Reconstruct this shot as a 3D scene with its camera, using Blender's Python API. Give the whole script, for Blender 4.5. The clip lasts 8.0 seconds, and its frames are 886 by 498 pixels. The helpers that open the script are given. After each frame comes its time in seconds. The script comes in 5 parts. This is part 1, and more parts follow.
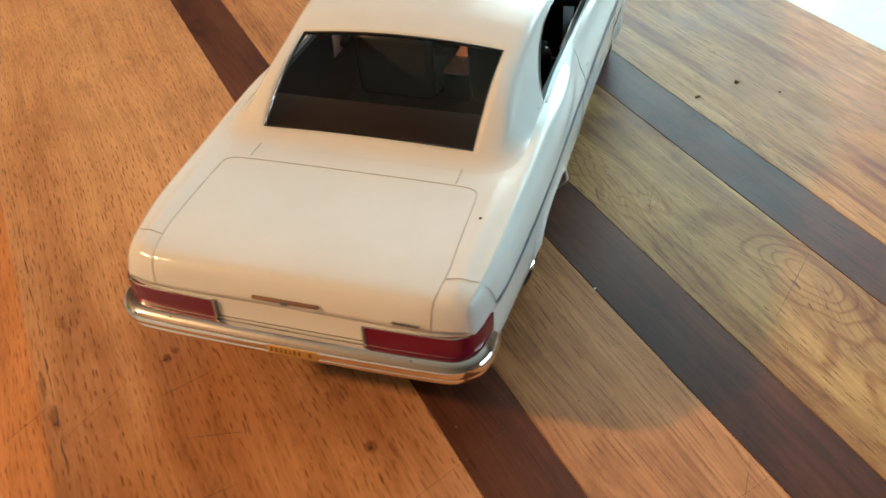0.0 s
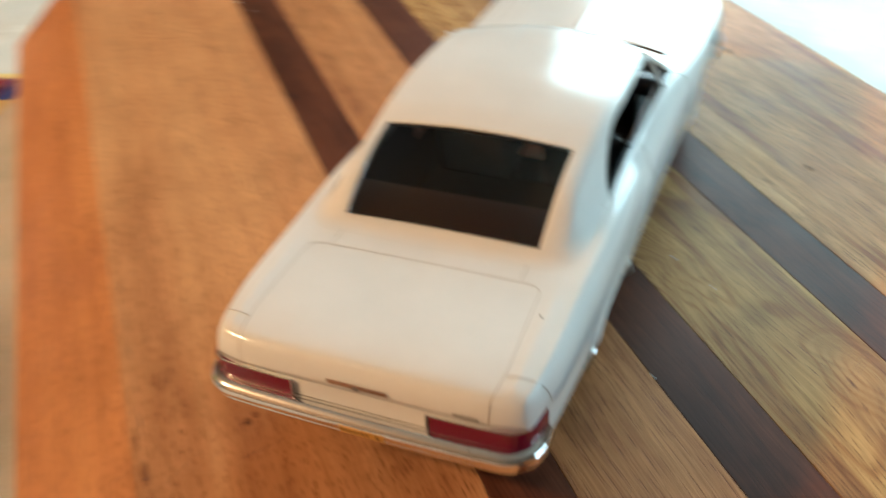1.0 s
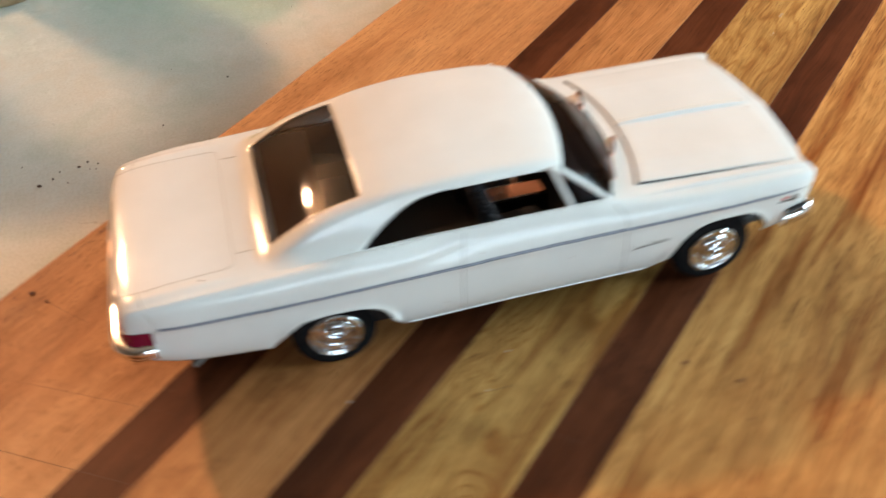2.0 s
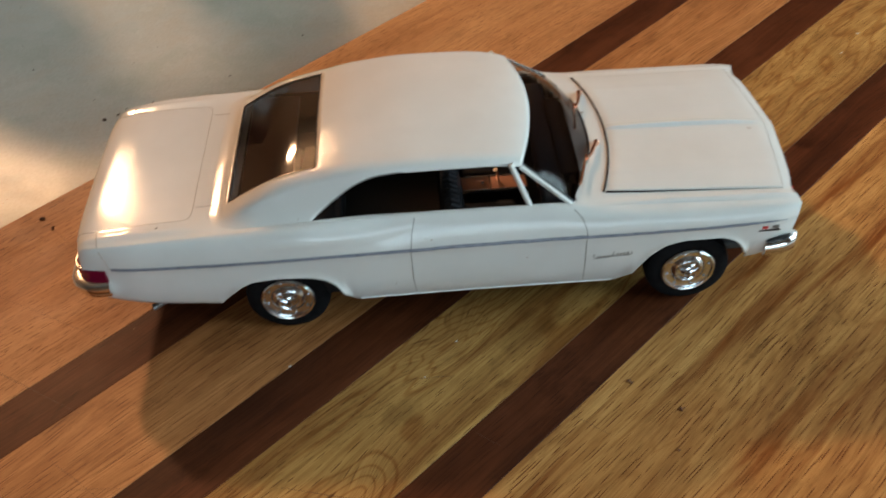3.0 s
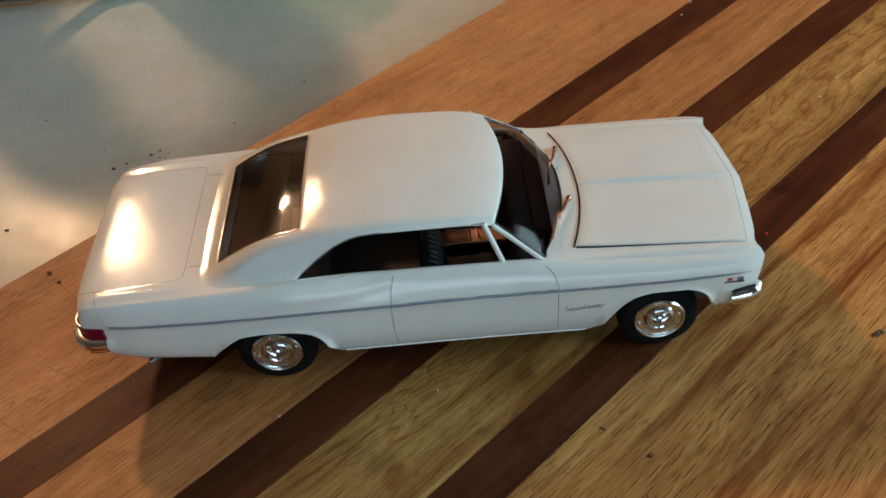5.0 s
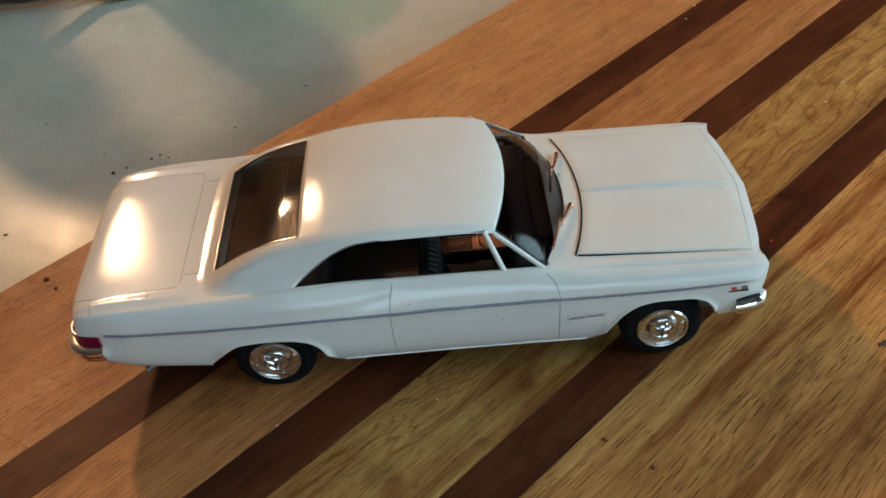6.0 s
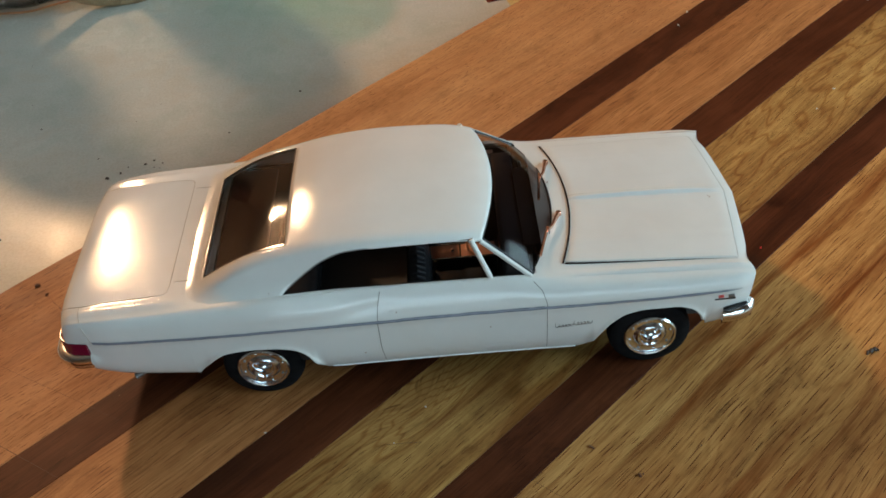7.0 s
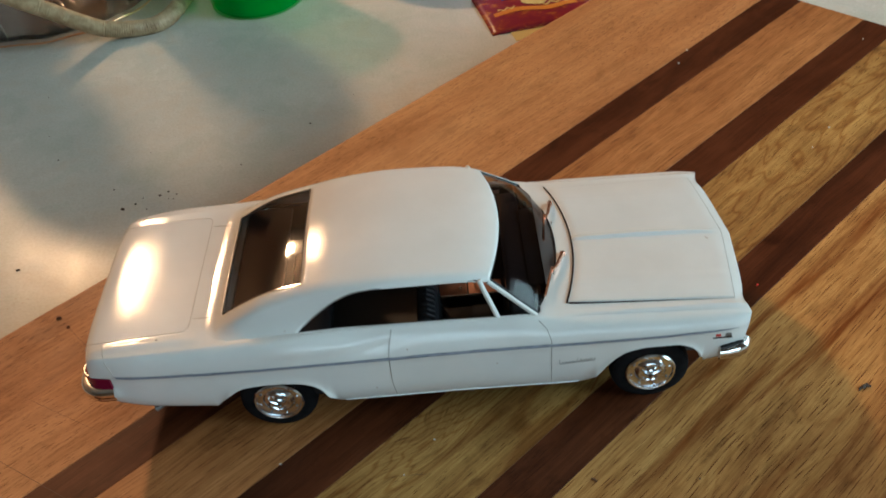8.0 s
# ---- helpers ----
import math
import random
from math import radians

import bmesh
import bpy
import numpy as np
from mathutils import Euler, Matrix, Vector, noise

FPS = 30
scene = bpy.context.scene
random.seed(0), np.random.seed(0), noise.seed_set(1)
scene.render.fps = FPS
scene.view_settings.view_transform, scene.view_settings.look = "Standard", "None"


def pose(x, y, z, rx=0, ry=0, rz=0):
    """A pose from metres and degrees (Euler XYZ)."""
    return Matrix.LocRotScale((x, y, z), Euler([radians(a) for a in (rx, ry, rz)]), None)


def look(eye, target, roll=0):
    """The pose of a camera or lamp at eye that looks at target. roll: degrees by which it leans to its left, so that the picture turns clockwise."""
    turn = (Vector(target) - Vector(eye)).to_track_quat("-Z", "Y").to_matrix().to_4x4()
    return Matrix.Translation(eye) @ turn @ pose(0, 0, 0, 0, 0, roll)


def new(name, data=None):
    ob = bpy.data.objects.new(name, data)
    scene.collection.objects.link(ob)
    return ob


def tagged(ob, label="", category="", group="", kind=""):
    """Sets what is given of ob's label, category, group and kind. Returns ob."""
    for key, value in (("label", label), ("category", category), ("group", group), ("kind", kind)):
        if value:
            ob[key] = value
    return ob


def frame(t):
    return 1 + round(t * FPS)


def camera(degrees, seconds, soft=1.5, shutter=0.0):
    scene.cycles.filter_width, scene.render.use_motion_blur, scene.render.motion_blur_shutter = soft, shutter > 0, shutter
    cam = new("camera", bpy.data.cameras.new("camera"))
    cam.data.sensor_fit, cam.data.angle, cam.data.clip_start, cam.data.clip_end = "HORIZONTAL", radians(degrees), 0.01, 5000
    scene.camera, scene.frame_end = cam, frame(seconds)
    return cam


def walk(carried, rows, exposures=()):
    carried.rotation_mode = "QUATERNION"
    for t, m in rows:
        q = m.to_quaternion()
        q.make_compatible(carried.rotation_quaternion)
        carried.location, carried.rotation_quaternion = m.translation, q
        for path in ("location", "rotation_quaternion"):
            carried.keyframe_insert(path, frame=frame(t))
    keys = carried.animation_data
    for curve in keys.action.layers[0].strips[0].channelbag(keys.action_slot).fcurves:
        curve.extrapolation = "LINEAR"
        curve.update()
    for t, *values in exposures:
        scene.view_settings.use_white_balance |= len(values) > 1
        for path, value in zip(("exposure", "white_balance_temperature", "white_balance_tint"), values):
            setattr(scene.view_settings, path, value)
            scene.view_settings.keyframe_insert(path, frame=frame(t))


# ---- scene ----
cam = camera(49.85, 8.0, soft=1.6, shutter=0.75)
PATH = [
    (0, (-0.23586, -0.07255, 0.15234), (-0.01335, 0.00424, -0.03366), -3.49),
    (0.5, (-0.24491, -0.06321, 0.15621), (-0.01681, 0.00373, -0.02679), -2.52),
    (1, (-0.23599, -0.07729, 0.17242), (-0.01808, 0.02502, -0.00660), -4.63),
    (1.2, (-0.22195, -0.10761, 0.18192), (-0.03547, 0.03950, -0.00134), -7.40),
    (1.5, (-0.16877, -0.16221, 0.19857), (-0.04133, 0.02561, 0.00241), -6.82),
    (1.8, (-0.10813, -0.21204, 0.20963), (-0.03861, 0.00177, 0.01101), -4.54),
    (2, (-0.07018, -0.23146, 0.21688), (-0.02076, -0.01287, 0.01743), -3.73),
    (2.2, (-0.04498, -0.24033, 0.22452), (-0.00980, -0.01582, 0.02867), -4.01),
    (3.3, (-0.01398, -0.23502, 0.21456), (-0.02072, -0.01599, 0.00967), -5.55),
    (3.5, (-0.01338, -0.23324, 0.21537), (-0.02540, -0.01367, 0.01130), -7.15),
    (4, (-0.00655, -0.23680, 0.22664), (-0.01270, -0.01366, 0.02622), -5.79),
    (4.5, (0.00152, -0.24216, 0.22954), (-0.00231, -0.01917, 0.02889), -5.47),
    (5, (-0.00023, -0.24149, 0.23301), (-0.00439, -0.01677, 0.03431), -5.79),
    (6.5, (0.00321, -0.23655, 0.23119), (-0.00241, -0.01131, 0.03311), -5.85),
    (7, (0.00525, -0.23711, 0.23290), (-0.00041, -0.01136, 0.03539), -5.87),
    (7.5, (0.00462, -0.23884, 0.23674), (-0.00048, -0.01110, 0.04153), -5.86),
    (8, (0.00408, -0.24183, 0.24683), (-0.00191, -0.01271, 0.05326), -5.72),
]

walk(cam, [(t, look(eye, target, roll)) for t, eye, target, roll in PATH],
     exposures=[(0.0, 0.92, 5350, -4), (1.0, 0.93, 5200, -4), (1.5, 1.0, 5280, 0), (2.0, 1.03, 5650, 8), (2.2, 1.02, 5650, 8), (3.4, 0.12, 5550, 4), (5.2, 0.14, 5350, 2), (8.0, 0.24, 5300, 1)])

# ---- world and lights ----
sky_world = bpy.data.worlds.new("sky")
scene.world = sky_world
sky_world.use_nodes = True
sky_tex = sky_world.node_tree.nodes.new("ShaderNodeTexSky")
sky_tex.sky_type, sky_tex.sun_disc = "NISHITA", False
sky_tex.sun_elevation, sky_tex.sun_rotation = radians(35), radians(200)
sky_bg = sky_world.node_tree.nodes["Background"]
sky_bg.inputs["Strength"].default_value = 0.12
sky_world.node_tree.links.new(sky_tex.outputs["Color"], sky_bg.inputs["Color"])


def lamp(name, kind, m, power, colour, size=0.05, size_y=None):
    data = bpy.data.lights.new(name, kind)
    data.energy, data.color = power, colour
    if kind == "AREA":
        data.shape, data.size, data.size_y = "RECTANGLE", size, size_y or size
    else:
        data.shadow_soft_size = size
    ob = new(name, data)
    ob.matrix_world = m
    return ob


# warm bulb hanging beyond the counter, daylight through the windows
lamp("kitchen_bulb", "POINT", pose(-1.03, 1.594, 1.24), 92.0, (1.0, 0.52, 0.235), 0.062)
lamp("window_daylight", "AREA", look((1.42, -0.22, 0.6), (0.0, -0.22, 0.53)), 21.5, (0.86, 1.0, 0.94), 1.07, 0.95)
lamp("window_daylight", "AREA", look((0.4, -2.36, 0.4), (0.4, 0.0, 0.4)), 8.0, (0.82, 0.97, 0.97), 1.6, 0.62)

# ---- materials ----


def material(name, colour=(0.8, 0.8, 0.8), rough=0.5, metal=0.0, coat=0.0, ior=1.45):
    m = bpy.data.materials.new(name)
    m.use_nodes = True
    b = m.node_tree.nodes["Principled BSDF"]
    b.inputs["Base Color"].default_value = (*colour, 1)
    b.inputs["Roughness"].default_value = rough
    b.inputs["Metallic"].default_value = metal
    b.inputs["Coat Weight"].default_value = coat
    b.inputs["Coat Roughness"].default_value = 0.08
    b.inputs["IOR"].default_value = ior
    return m


def node(m, kind, **sets):
    n = m.node_tree.nodes.new(kind)
    for key, value in sets.items():
        n.inputs[key].default_value = value
    return n


def link(m, a, b):
    m.node_tree.links.new(a, b)


def shader(m):
    return m.node_tree.nodes["Principled BSDF"]


def coords(m, scale, random_shift=0.0):
    """Object coordinates, stretched by scale; pieces shift by their own random number."""
    tc = node(m, "ShaderNodeTexCoord")
    mp = node(m, "ShaderNodeMapping")
    mp.inputs["Scale"].default_value = scale
    link(m, tc.outputs["Object"], mp.inputs["Vector"])
    if random_shift:
        info = node(m, "ShaderNodeObjectInfo")
        mul = m.node_tree.nodes.new("ShaderNodeMath")
        mul.operation = "MULTIPLY"
        mul.inputs[1].default_value = random_shift
        link(m, info.outputs["Random"], mul.inputs[0])
        comb = node(m, "ShaderNodeCombineXYZ")
        for k in ("X", "Y", "Z"):
            link(m, mul.outputs[0], comb.inputs[k])
        link(m, comb.outputs[0], mp.inputs["Location"])
    return mp.outputs["Vector"]


def noise_tex(m, vector, scale, detail=4.0, rough=0.6, distort=0.0):
    n = node(m, "ShaderNodeTexNoise", Scale=scale, Detail=detail, Roughness=rough, Distortion=distort)
    link(m, vector, n.inputs["Vector"])
    return n.outputs["Fac"]


def ramp(m, fac, stops):
    n = m.node_tree.nodes.new("ShaderNodeValToRGB")
    e = n.color_ramp.elements
    while len(e) < len(stops):
        e.new(0.5)
    for k, (at, c) in enumerate(stops):
        e[k].position, e[k].color = at, (*c, 1) if len(c) == 3 else c
    link(m, fac, n.inputs["Fac"])
    return n.outputs["Color"]


def blend(m, fac, a, b, how="MIX"):
    n = m.node_tree.nodes.new("ShaderNodeMix")
    n.data_type, n.blend_type = "RGBA", how
    ins = [s for s in n.inputs if s.type == "RGBA"]
    for value, socket in ((fac, n.inputs[0]), (a, ins[0]), (b, ins[1])):
        if isinstance(value, (int, float)):
            socket.default_value = value
        elif isinstance(value, tuple):
            socket.default_value = (*value, 1)
        else:
            link(m, value, socket)
    return [s for s in n.outputs if s.type == "RGBA"][0]


def bump(m, height, strength, distance):
    n = node(m, "ShaderNodeBump", Strength=strength, Distance=distance)
    link(m, height, n.inputs["Height"])
    link(m, n.outputs["Normal"], shader(m).inputs["Normal"])


def maths(m, how, a, b):
    n = m.node_tree.nodes.new("ShaderNodeMath")
    n.operation = how
    for value, socket in ((a, n.inputs[0]), (b, n.inputs[1])):
        if isinstance(value, (int, float)):
            socket.default_value = value
        else:
            link(m, value, socket)
    return n.outputs[0]


def vec_maths(m, how, a, b):
    n = m.node_tree.nodes.new("ShaderNodeVectorMath")
    n.operation = how
    for value, socket in ((a, n.inputs[0]), (b, n.inputs[1])):
        if isinstance(value, tuple):
            socket.default_value = value
        else:
            link(m, value, socket)
    return n.outputs[0]


def flecks(m, v, along, across, half, thin, share):
    """Short pores, one to a cell of along x across millimetres: 1 inside a pore, with soft ends; share of the cells have one."""
    mp = node(m, "ShaderNodeMapping")
    mp.inputs["Scale"].default_value = (1000 / along, 1000 / across, 0)
    link(m, v, mp.inputs["Vector"])
    vor = m.node_tree.nodes.new("ShaderNodeTexVoronoi")
    vor.voronoi_dimensions = "2D"
    vor.inputs["Scale"].default_value = 1.0
    link(m, mp.outputs[0], vor.inputs["Vector"])
    away = m.node_tree.nodes.new("ShaderNodeSeparateXYZ")
    link(m, vec_maths(m, "SUBTRACT", mp.outputs[0], vor.outputs["Position"]), away.inputs[0])
    chance = m.node_tree.nodes.new("ShaderNodeSeparateColor")
    link(m, vor.outputs["Color"], chance.inputs[0])
    length = maths(m, "MULTIPLY_ADD", chance.outputs[0], half)
    length.node.inputs[2].default_value = half * 0.45
    x = maths(m, "POWER", maths(m, "ABSOLUTE", maths(m, "DIVIDE", away.outputs[0], length), 0.0), 2.0)
    y = maths(m, "POWER", maths(m, "ABSOLUTE", maths(m, "DIVIDE", away.outputs[1], thin), 0.0), 2.0)
    inside = ramp(m, maths(m, "ADD", x, y), [(0.25, (1, 1, 1)), (1.0, (0, 0, 0))])
    there = maths(m, "MULTIPLY", maths(m, "LESS_THAN", chance.outputs[1], share), maths(m, "MULTIPLY_ADD", chance.outputs[2], 0.6))
    there.node.inputs[1].links[0].from_node.inputs[2].default_value = 0.4
    return maths(m, "MULTIPLY", inside, there)


def wood(name, light, mid, dark, rough, pore, streak=1.0, rings=0.0, shine=0.45, dirt=0.5, heart=0.0, pores=1.0, knots=(), stains_and_shade=()):
    """Oiled wood with the grain along the object's x: broad figure, growth rings, knots, fine fibres, short dark pores."""
    m = material(name, mid, rough)
    v = coords(m, (1, 1, 1), 7.0)
    # the grain wanders a little across the strip
    mp = node(m, "ShaderNodeMapping")
    mp.inputs["Scale"].default_value = (9, 30, 1)
    link(m, v, mp.inputs["Vector"])
    sway = node(m, "ShaderNodeCombineXYZ")
    drift = maths(m, "MULTIPLY", maths(m, "SUBTRACT", noise_tex(m, mp.outputs[0], 1.0, 2, 0.5), 0.5), 0.012)
    raw = node(m, "ShaderNodeTexCoord").outputs["Object"]

    def spread(u0, v0, ru, rv):
        """Squared distance from a spot of the strip, in its radii."""
        off = vec_maths(m, "MULTIPLY", vec_maths(m, "SUBTRACT", raw, (u0 * 0.001, v0 * 0.001, 0.0)), (1000 / ru, 1000 / rv, 0.0))
        far = m.node_tree.nodes.new("ShaderNodeVectorMath")
        far.operation = "DOT_PRODUCT"
        link(m, off, far.inputs[0]), link(m, off, far.inputs[1])
        return far.outputs["Value"]
    swell = None
    for spot in knots:
        hill = maths(m, "EXPONENT", maths(m, "MULTIPLY", spread(*spot), -1.0), 0.0)
        swell = hill if swell is None else maths(m, "ADD", swell, hill)
    if swell is not None:
        drift = maths(m, "ADD", drift, maths(m, "MULTIPLY", swell, 0.006))
    link(m, drift, sway.inputs["Y"])
    v = vec_maths(m, "ADD", v, sway.outputs[0])

    def stretched(sx, sy):
        mp = node(m, "ShaderNodeMapping")
        mp.inputs["Scale"].default_value = (sx, sy, sy * 0.4)
        link(m, v, mp.inputs["Vector"])
        return mp.outputs[0]
    figure = noise_tex(m, stretched(7, 45), 1.0, 5, 0.62, 0.8)
    colour = ramp(m, figure, [(0.28, dark), (0.48, mid), (0.7, light)])
    bands = ramp(m, noise_tex(m, stretched(6, 210), 1.0, 4, 0.6, 0.3), [(0.36, (0.5, 0.39, 0.3)), (0.58, (1, 1, 1))])
    colour = blend(m, 0.45 * streak, colour, bands, "MULTIPLY")
    if rings:
        swirl = noise_tex(m, stretched(4.5, 30), 1.0, 3, 0.55, 0.9)
        if swell is not None:
            swirl = maths(m, "ADD", swirl, maths(m, "MULTIPLY", swell, 0.3))
        wave = maths(m, "SINE", maths(m, "MULTIPLY", swirl, 95.0), 0.0)
        line = ramp(m, wave, [(0.0, (1, 1, 1)), (0.6, (0.94, 0.9, 0.86)), (1.0, (0.6, 0.44, 0.3))])
        colour = blend(m, rings, colour, line, "MULTIPLY")
    if heart:
        core = ramp(m, noise_tex(m, stretched(7, 110), 1.0, 3, 0.55, 0.5), [(0.52, (1, 1, 1)), (0.66, (0.45, 0.28, 0.18))])
        colour = blend(m, heart, colour, core, "MULTIPLY")
    lines = noise_tex(m, stretched(40, 1500), 1.0, 3, 0.6)
    shade = ramp(m, lines, [(0.36, (0.5, 0.41, 0.33)), (0.58, (1, 1, 1))])
    colour = blend(m, 0.55 * streak, colour, shade, "MULTIPLY")
    along, across, half, thin, share = pore
    big = flecks(m, v, along, across, half, thin, share)
    fine = flecks(m, stretched(1, 1), along * 0.47, across * 0.53, half, thin * 1.15, share * 0.7)
    patch = ramp(m, noise_tex(m, v, 26.0, 2), [(0.3, (0.45, 0.45, 0.45)), (0.55, (1, 1, 1))])
    both = maths(m, "MAXIMUM", big, maths(m, "MULTIPLY", fine, 0.38))
    mask = maths(m, "MULTIPLY", both, maths(m, "MULTIPLY", patch, pores))
    colour = blend(m, mask, colour, (dark[0] * 0.42, dark[1] * 0.34, dark[2] * 0.3))
    stain = ramp(m, noise_tex(m, v, 22.0, 5, 0.7), [(0.34, (0.62, 0.57, 0.52)), (0.6, (1, 1, 1))])
    colour = blend(m, 0.25 + 0.5 * dirt, colour, stain, "MULTIPLY")
    grime = ramp(m, noise_tex(m, stretched(30, 70), 1.0, 6, 0.72, 0.4), [(0.3, (0.42, 0.38, 0.34)), (0.45, (1, 1, 1))])
    colour = blend(m, dirt, colour, grime, "MULTIPLY")
    ragged = maths(m, "MULTIPLY", maths(m, "SUBTRACT", noise_tex(m, v, 260.0, 4, 0.7), 0.5), 2.2)
    for u0, v0, ru, rv, strength in stains_and_shade:
        edge = ramp(m, maths(m, "ADD", spread(u0, v0, ru, rv), ragged), [(0.1, (strength,) * 3), (1.0, (0, 0, 0))])
        colour = blend(m, edge, colour, (0.3, 0.24, 0.19), "MULTIPLY")
    link(m, colour, shader(m).inputs["Base Color"])
    gloss = ramp(m, noise_tex(m, v, 55.0, 5, 0.65), [(0.3, (rough - 0.06,) * 3), (0.7, (rough + 0.06,) * 3)])
    link(m, gloss, shader(m).inputs["Roughness"])
    shader(m).inputs["Specular IOR Level"].default_value = shine
    bump(m, maths(m, "SUBTRACT", maths(m, "MULTIPLY", lines, 0.5), both), 0.16, 0.00025)
    return m


# oak's two last, broadest spots paint the car's soft shadow below its tail
OAK = wood("oak_strip", (0.625, 0.312, 0.122), (0.55, 0.252, 0.092), (0.425, 0.177, 0.062), 0.5, (4.9, 1.5, 0.44, 0.115, 0.85), 0.6, 0.0, 0.18, 0.45, 0.0, 1.1, (),
           ((-98, 70, 2.2, 1.6, 0.8), (-101, 66, 3.5, 1.0, 0.5), (-52, 102, 1.8, 1.2, 0.7), (-50.5, 99.5, 1.4, 1.0, 0.6), (-59, 128, 6.0, 1.0, 0.6), (-47, 129, 5.0, 0.9, 0.6), (-28, 122, 4.0, 0.8, 0.4), (-86, 72, 20.0, 12.0, 0.3), (-72, 70, 12.0, 6.0, 0.25)))
CHERRY = wood("cherry_strip", (0.585, 0.280, 0.098), (0.505, 0.222, 0.074), (0.355, 0.145, 0.047), 0.5, (12.0, 1.35, 0.46, 0.125, 0.92), 0.85, 0.0, 0.17, 0.55, 0.0, 1.15, (),
              ((-86, 28, 8.0, 5.0, 0.45), (-78, 21, 6.0, 4.0, 0.3)))
AMBER = wood("amber_oak_strip", (0.70, 0.400, 0.132), (0.60, 0.305, 0.092), (0.37, 0.158, 0.045), 0.5, (10.5, 1.5, 0.44, 0.125, 0.9), 0.8, 0.3, 0.11, 0.6, 1.0, 1.3, (),
             ((-60, -94, 3.6, 3.0, 0.3), (-22, -86, 5.0, 0.8, 0.3), (19, -95, 9.0, 1.1, 0.7), (42, -101, 12.0, 1.6, 0.5), (8, -110, 14.0, 1.2, 0.5)))
PALE = wood("pale_oak_strip", (0.60, 0.368, 0.113), (0.485, 0.274, 0.082), (0.305, 0.152, 0.044), 0.5, (6.5, 1.3, 0.4, 0.115, 0.7), 0.9, 0.7, 0.13, 0.8, 0.55, 1.15, ((-99, -44, 15, 7), (-40, -24, 14, 7)),
            ((-68, -34, 7.0, 5.0, 0.4), (-20, -40, 16.0, 7.0, 0.35), (6, -30, 12.0, 5.0, 0.4)))
WALNUT = wood("walnut_strip", (0.142, 0.045, 0.0165), (0.099, 0.0305, 0.0114), (0.044, 0.0143, 0.0058), 0.48, (9.0, 1.2, 0.4, 0.12, 0.4), 0.8, 0.0, 0.115, 0.8, 0.0, 0.6)

PAINT = material("white_gloss_paint", (0.76, 0.755, 0.735), 0.11, 0.0, 0.18)
shader(PAINT).inputs["Specular IOR Level"].default_value = 0.4
v = coords(PAINT, (1, 1, 1))
link(PAINT, ramp(PAINT, noise_tex(PAINT, v, 45.0, 4), [(0.35, (0.72, 0.715, 0.69)), (0.65, (0.76, 0.757, 0.735))]), shader(PAINT).inputs["Base Color"])
link(PAINT, ramp(PAINT, noise_tex(PAINT, v, 900.0, 4, 0.7), [(0.35, (0.05,) * 3), (0.7, (0.14,) * 3)]), shader(PAINT).inputs["Roughness"])
bump(PAINT, noise_tex(PAINT, v, 1500.0, 4, 0.75), 0.3, 0.0001)

CHROME = material("bright_chrome", (0.82, 0.82, 0.82), 0.09, 1.0)
bump(CHROME, noise_tex(CHROME, coords(CHROME, (1, 1, 1)), 500.0, 2), 0.12, 0.0003)
WHEELCHROME = material("dull_wheel_chrome", (0.74, 0.75, 0.76), 0.17, 1.0)
# wiper chrome; the copper tint paints its reflection of the warm lamp
WARMCHROME = material("chrome_with_warm_reflection", (0.78, 0.48, 0.36), 0.22, 1.0)
# brown of the paint specks; on the chrome emblem bar it paints reflected wood
BROWN_SPECK_REFLECT = material("brown_speck_and_reflection", (0.34, 0.2, 0.13), 0.3, 0.7)
RUBBER = material("black_rubber", (0.007, 0.007, 0.008), 0.7)
shader(RUBBER).inputs["Specular IOR Level"].default_value = 0.1
link(RUBBER, ramp(RUBBER, noise_tex(RUBBER, coords(RUBBER, (1, 1, 1)), 300.0, 3), [(0.3, (0.005, 0.005, 0.006)), (0.7, (0.011, 0.011, 0.012))]), shader(RUBBER).inputs["Base Color"])
BLACK = material("black_plastic", (0.012, 0.012, 0.013), 0.35)
DASH = material("glossy_black_plastic", (0.04, 0.042, 0.05), 0.14)
DARKLINE = material("grey_panel_gap", (0.22, 0.2, 0.17), 0.6)
GAP = material("black_gap", (0.02, 0.011, 0.008), 0.95)
shader(GAP).inputs["Specular IOR Level"].default_value = 0.1
SEAM = material("soft_panel_seam", (0.42, 0.38, 0.33), 0.5)
CHASSIS = material("dull_black_chassis", (0.02, 0.02, 0.02), 0.6)
VINYL = material("black_ribbed_vinyl", (0.035, 0.038, 0.045), 0.22)
TRIMBROWN = material("brown_door_trim", (0.68, 0.38, 0.28), 0.3)
LENS = material("dark_red_lens", (0.15, 0.003, 0.026), 0.15, 0.0, 0.15)
STRIPE = material("blue_grey_stripe_paint", (0.2, 0.22, 0.28), 0.4)
link(STRIPE, ramp(STRIPE, noise_tex(STRIPE, coords(STRIPE, (1, 1, 4)), 350.0, 3), [(0.35, (0.09, 0.105, 0.135)), (0.65, (0.30, 0.33, 0.40))]), shader(STRIPE).inputs["Base Color"])
LILAC = material("pale_lilac_stripe_paint", (0.36, 0.38, 0.46), 0.4)
PLATE = material("yellow_number_plate", (0.55, 0.30, 0.06), 0.4)
PLATEINK = material("brown_plate_ink", (0.16, 0.08, 0.02), 0.5)
CONSOLE = material("copper_console", (0.72, 0.38, 0.26), 0.3, 0.25)
INK = material("black_ink", (0.03, 0.02, 0.015), 0.5)
REDINK = material("red_ink", (0.55, 0.04, 0.03), 0.45)
GREYINK = material("grey_script_metal", (0.22, 0.21, 0.2), 0.35, 0.6)


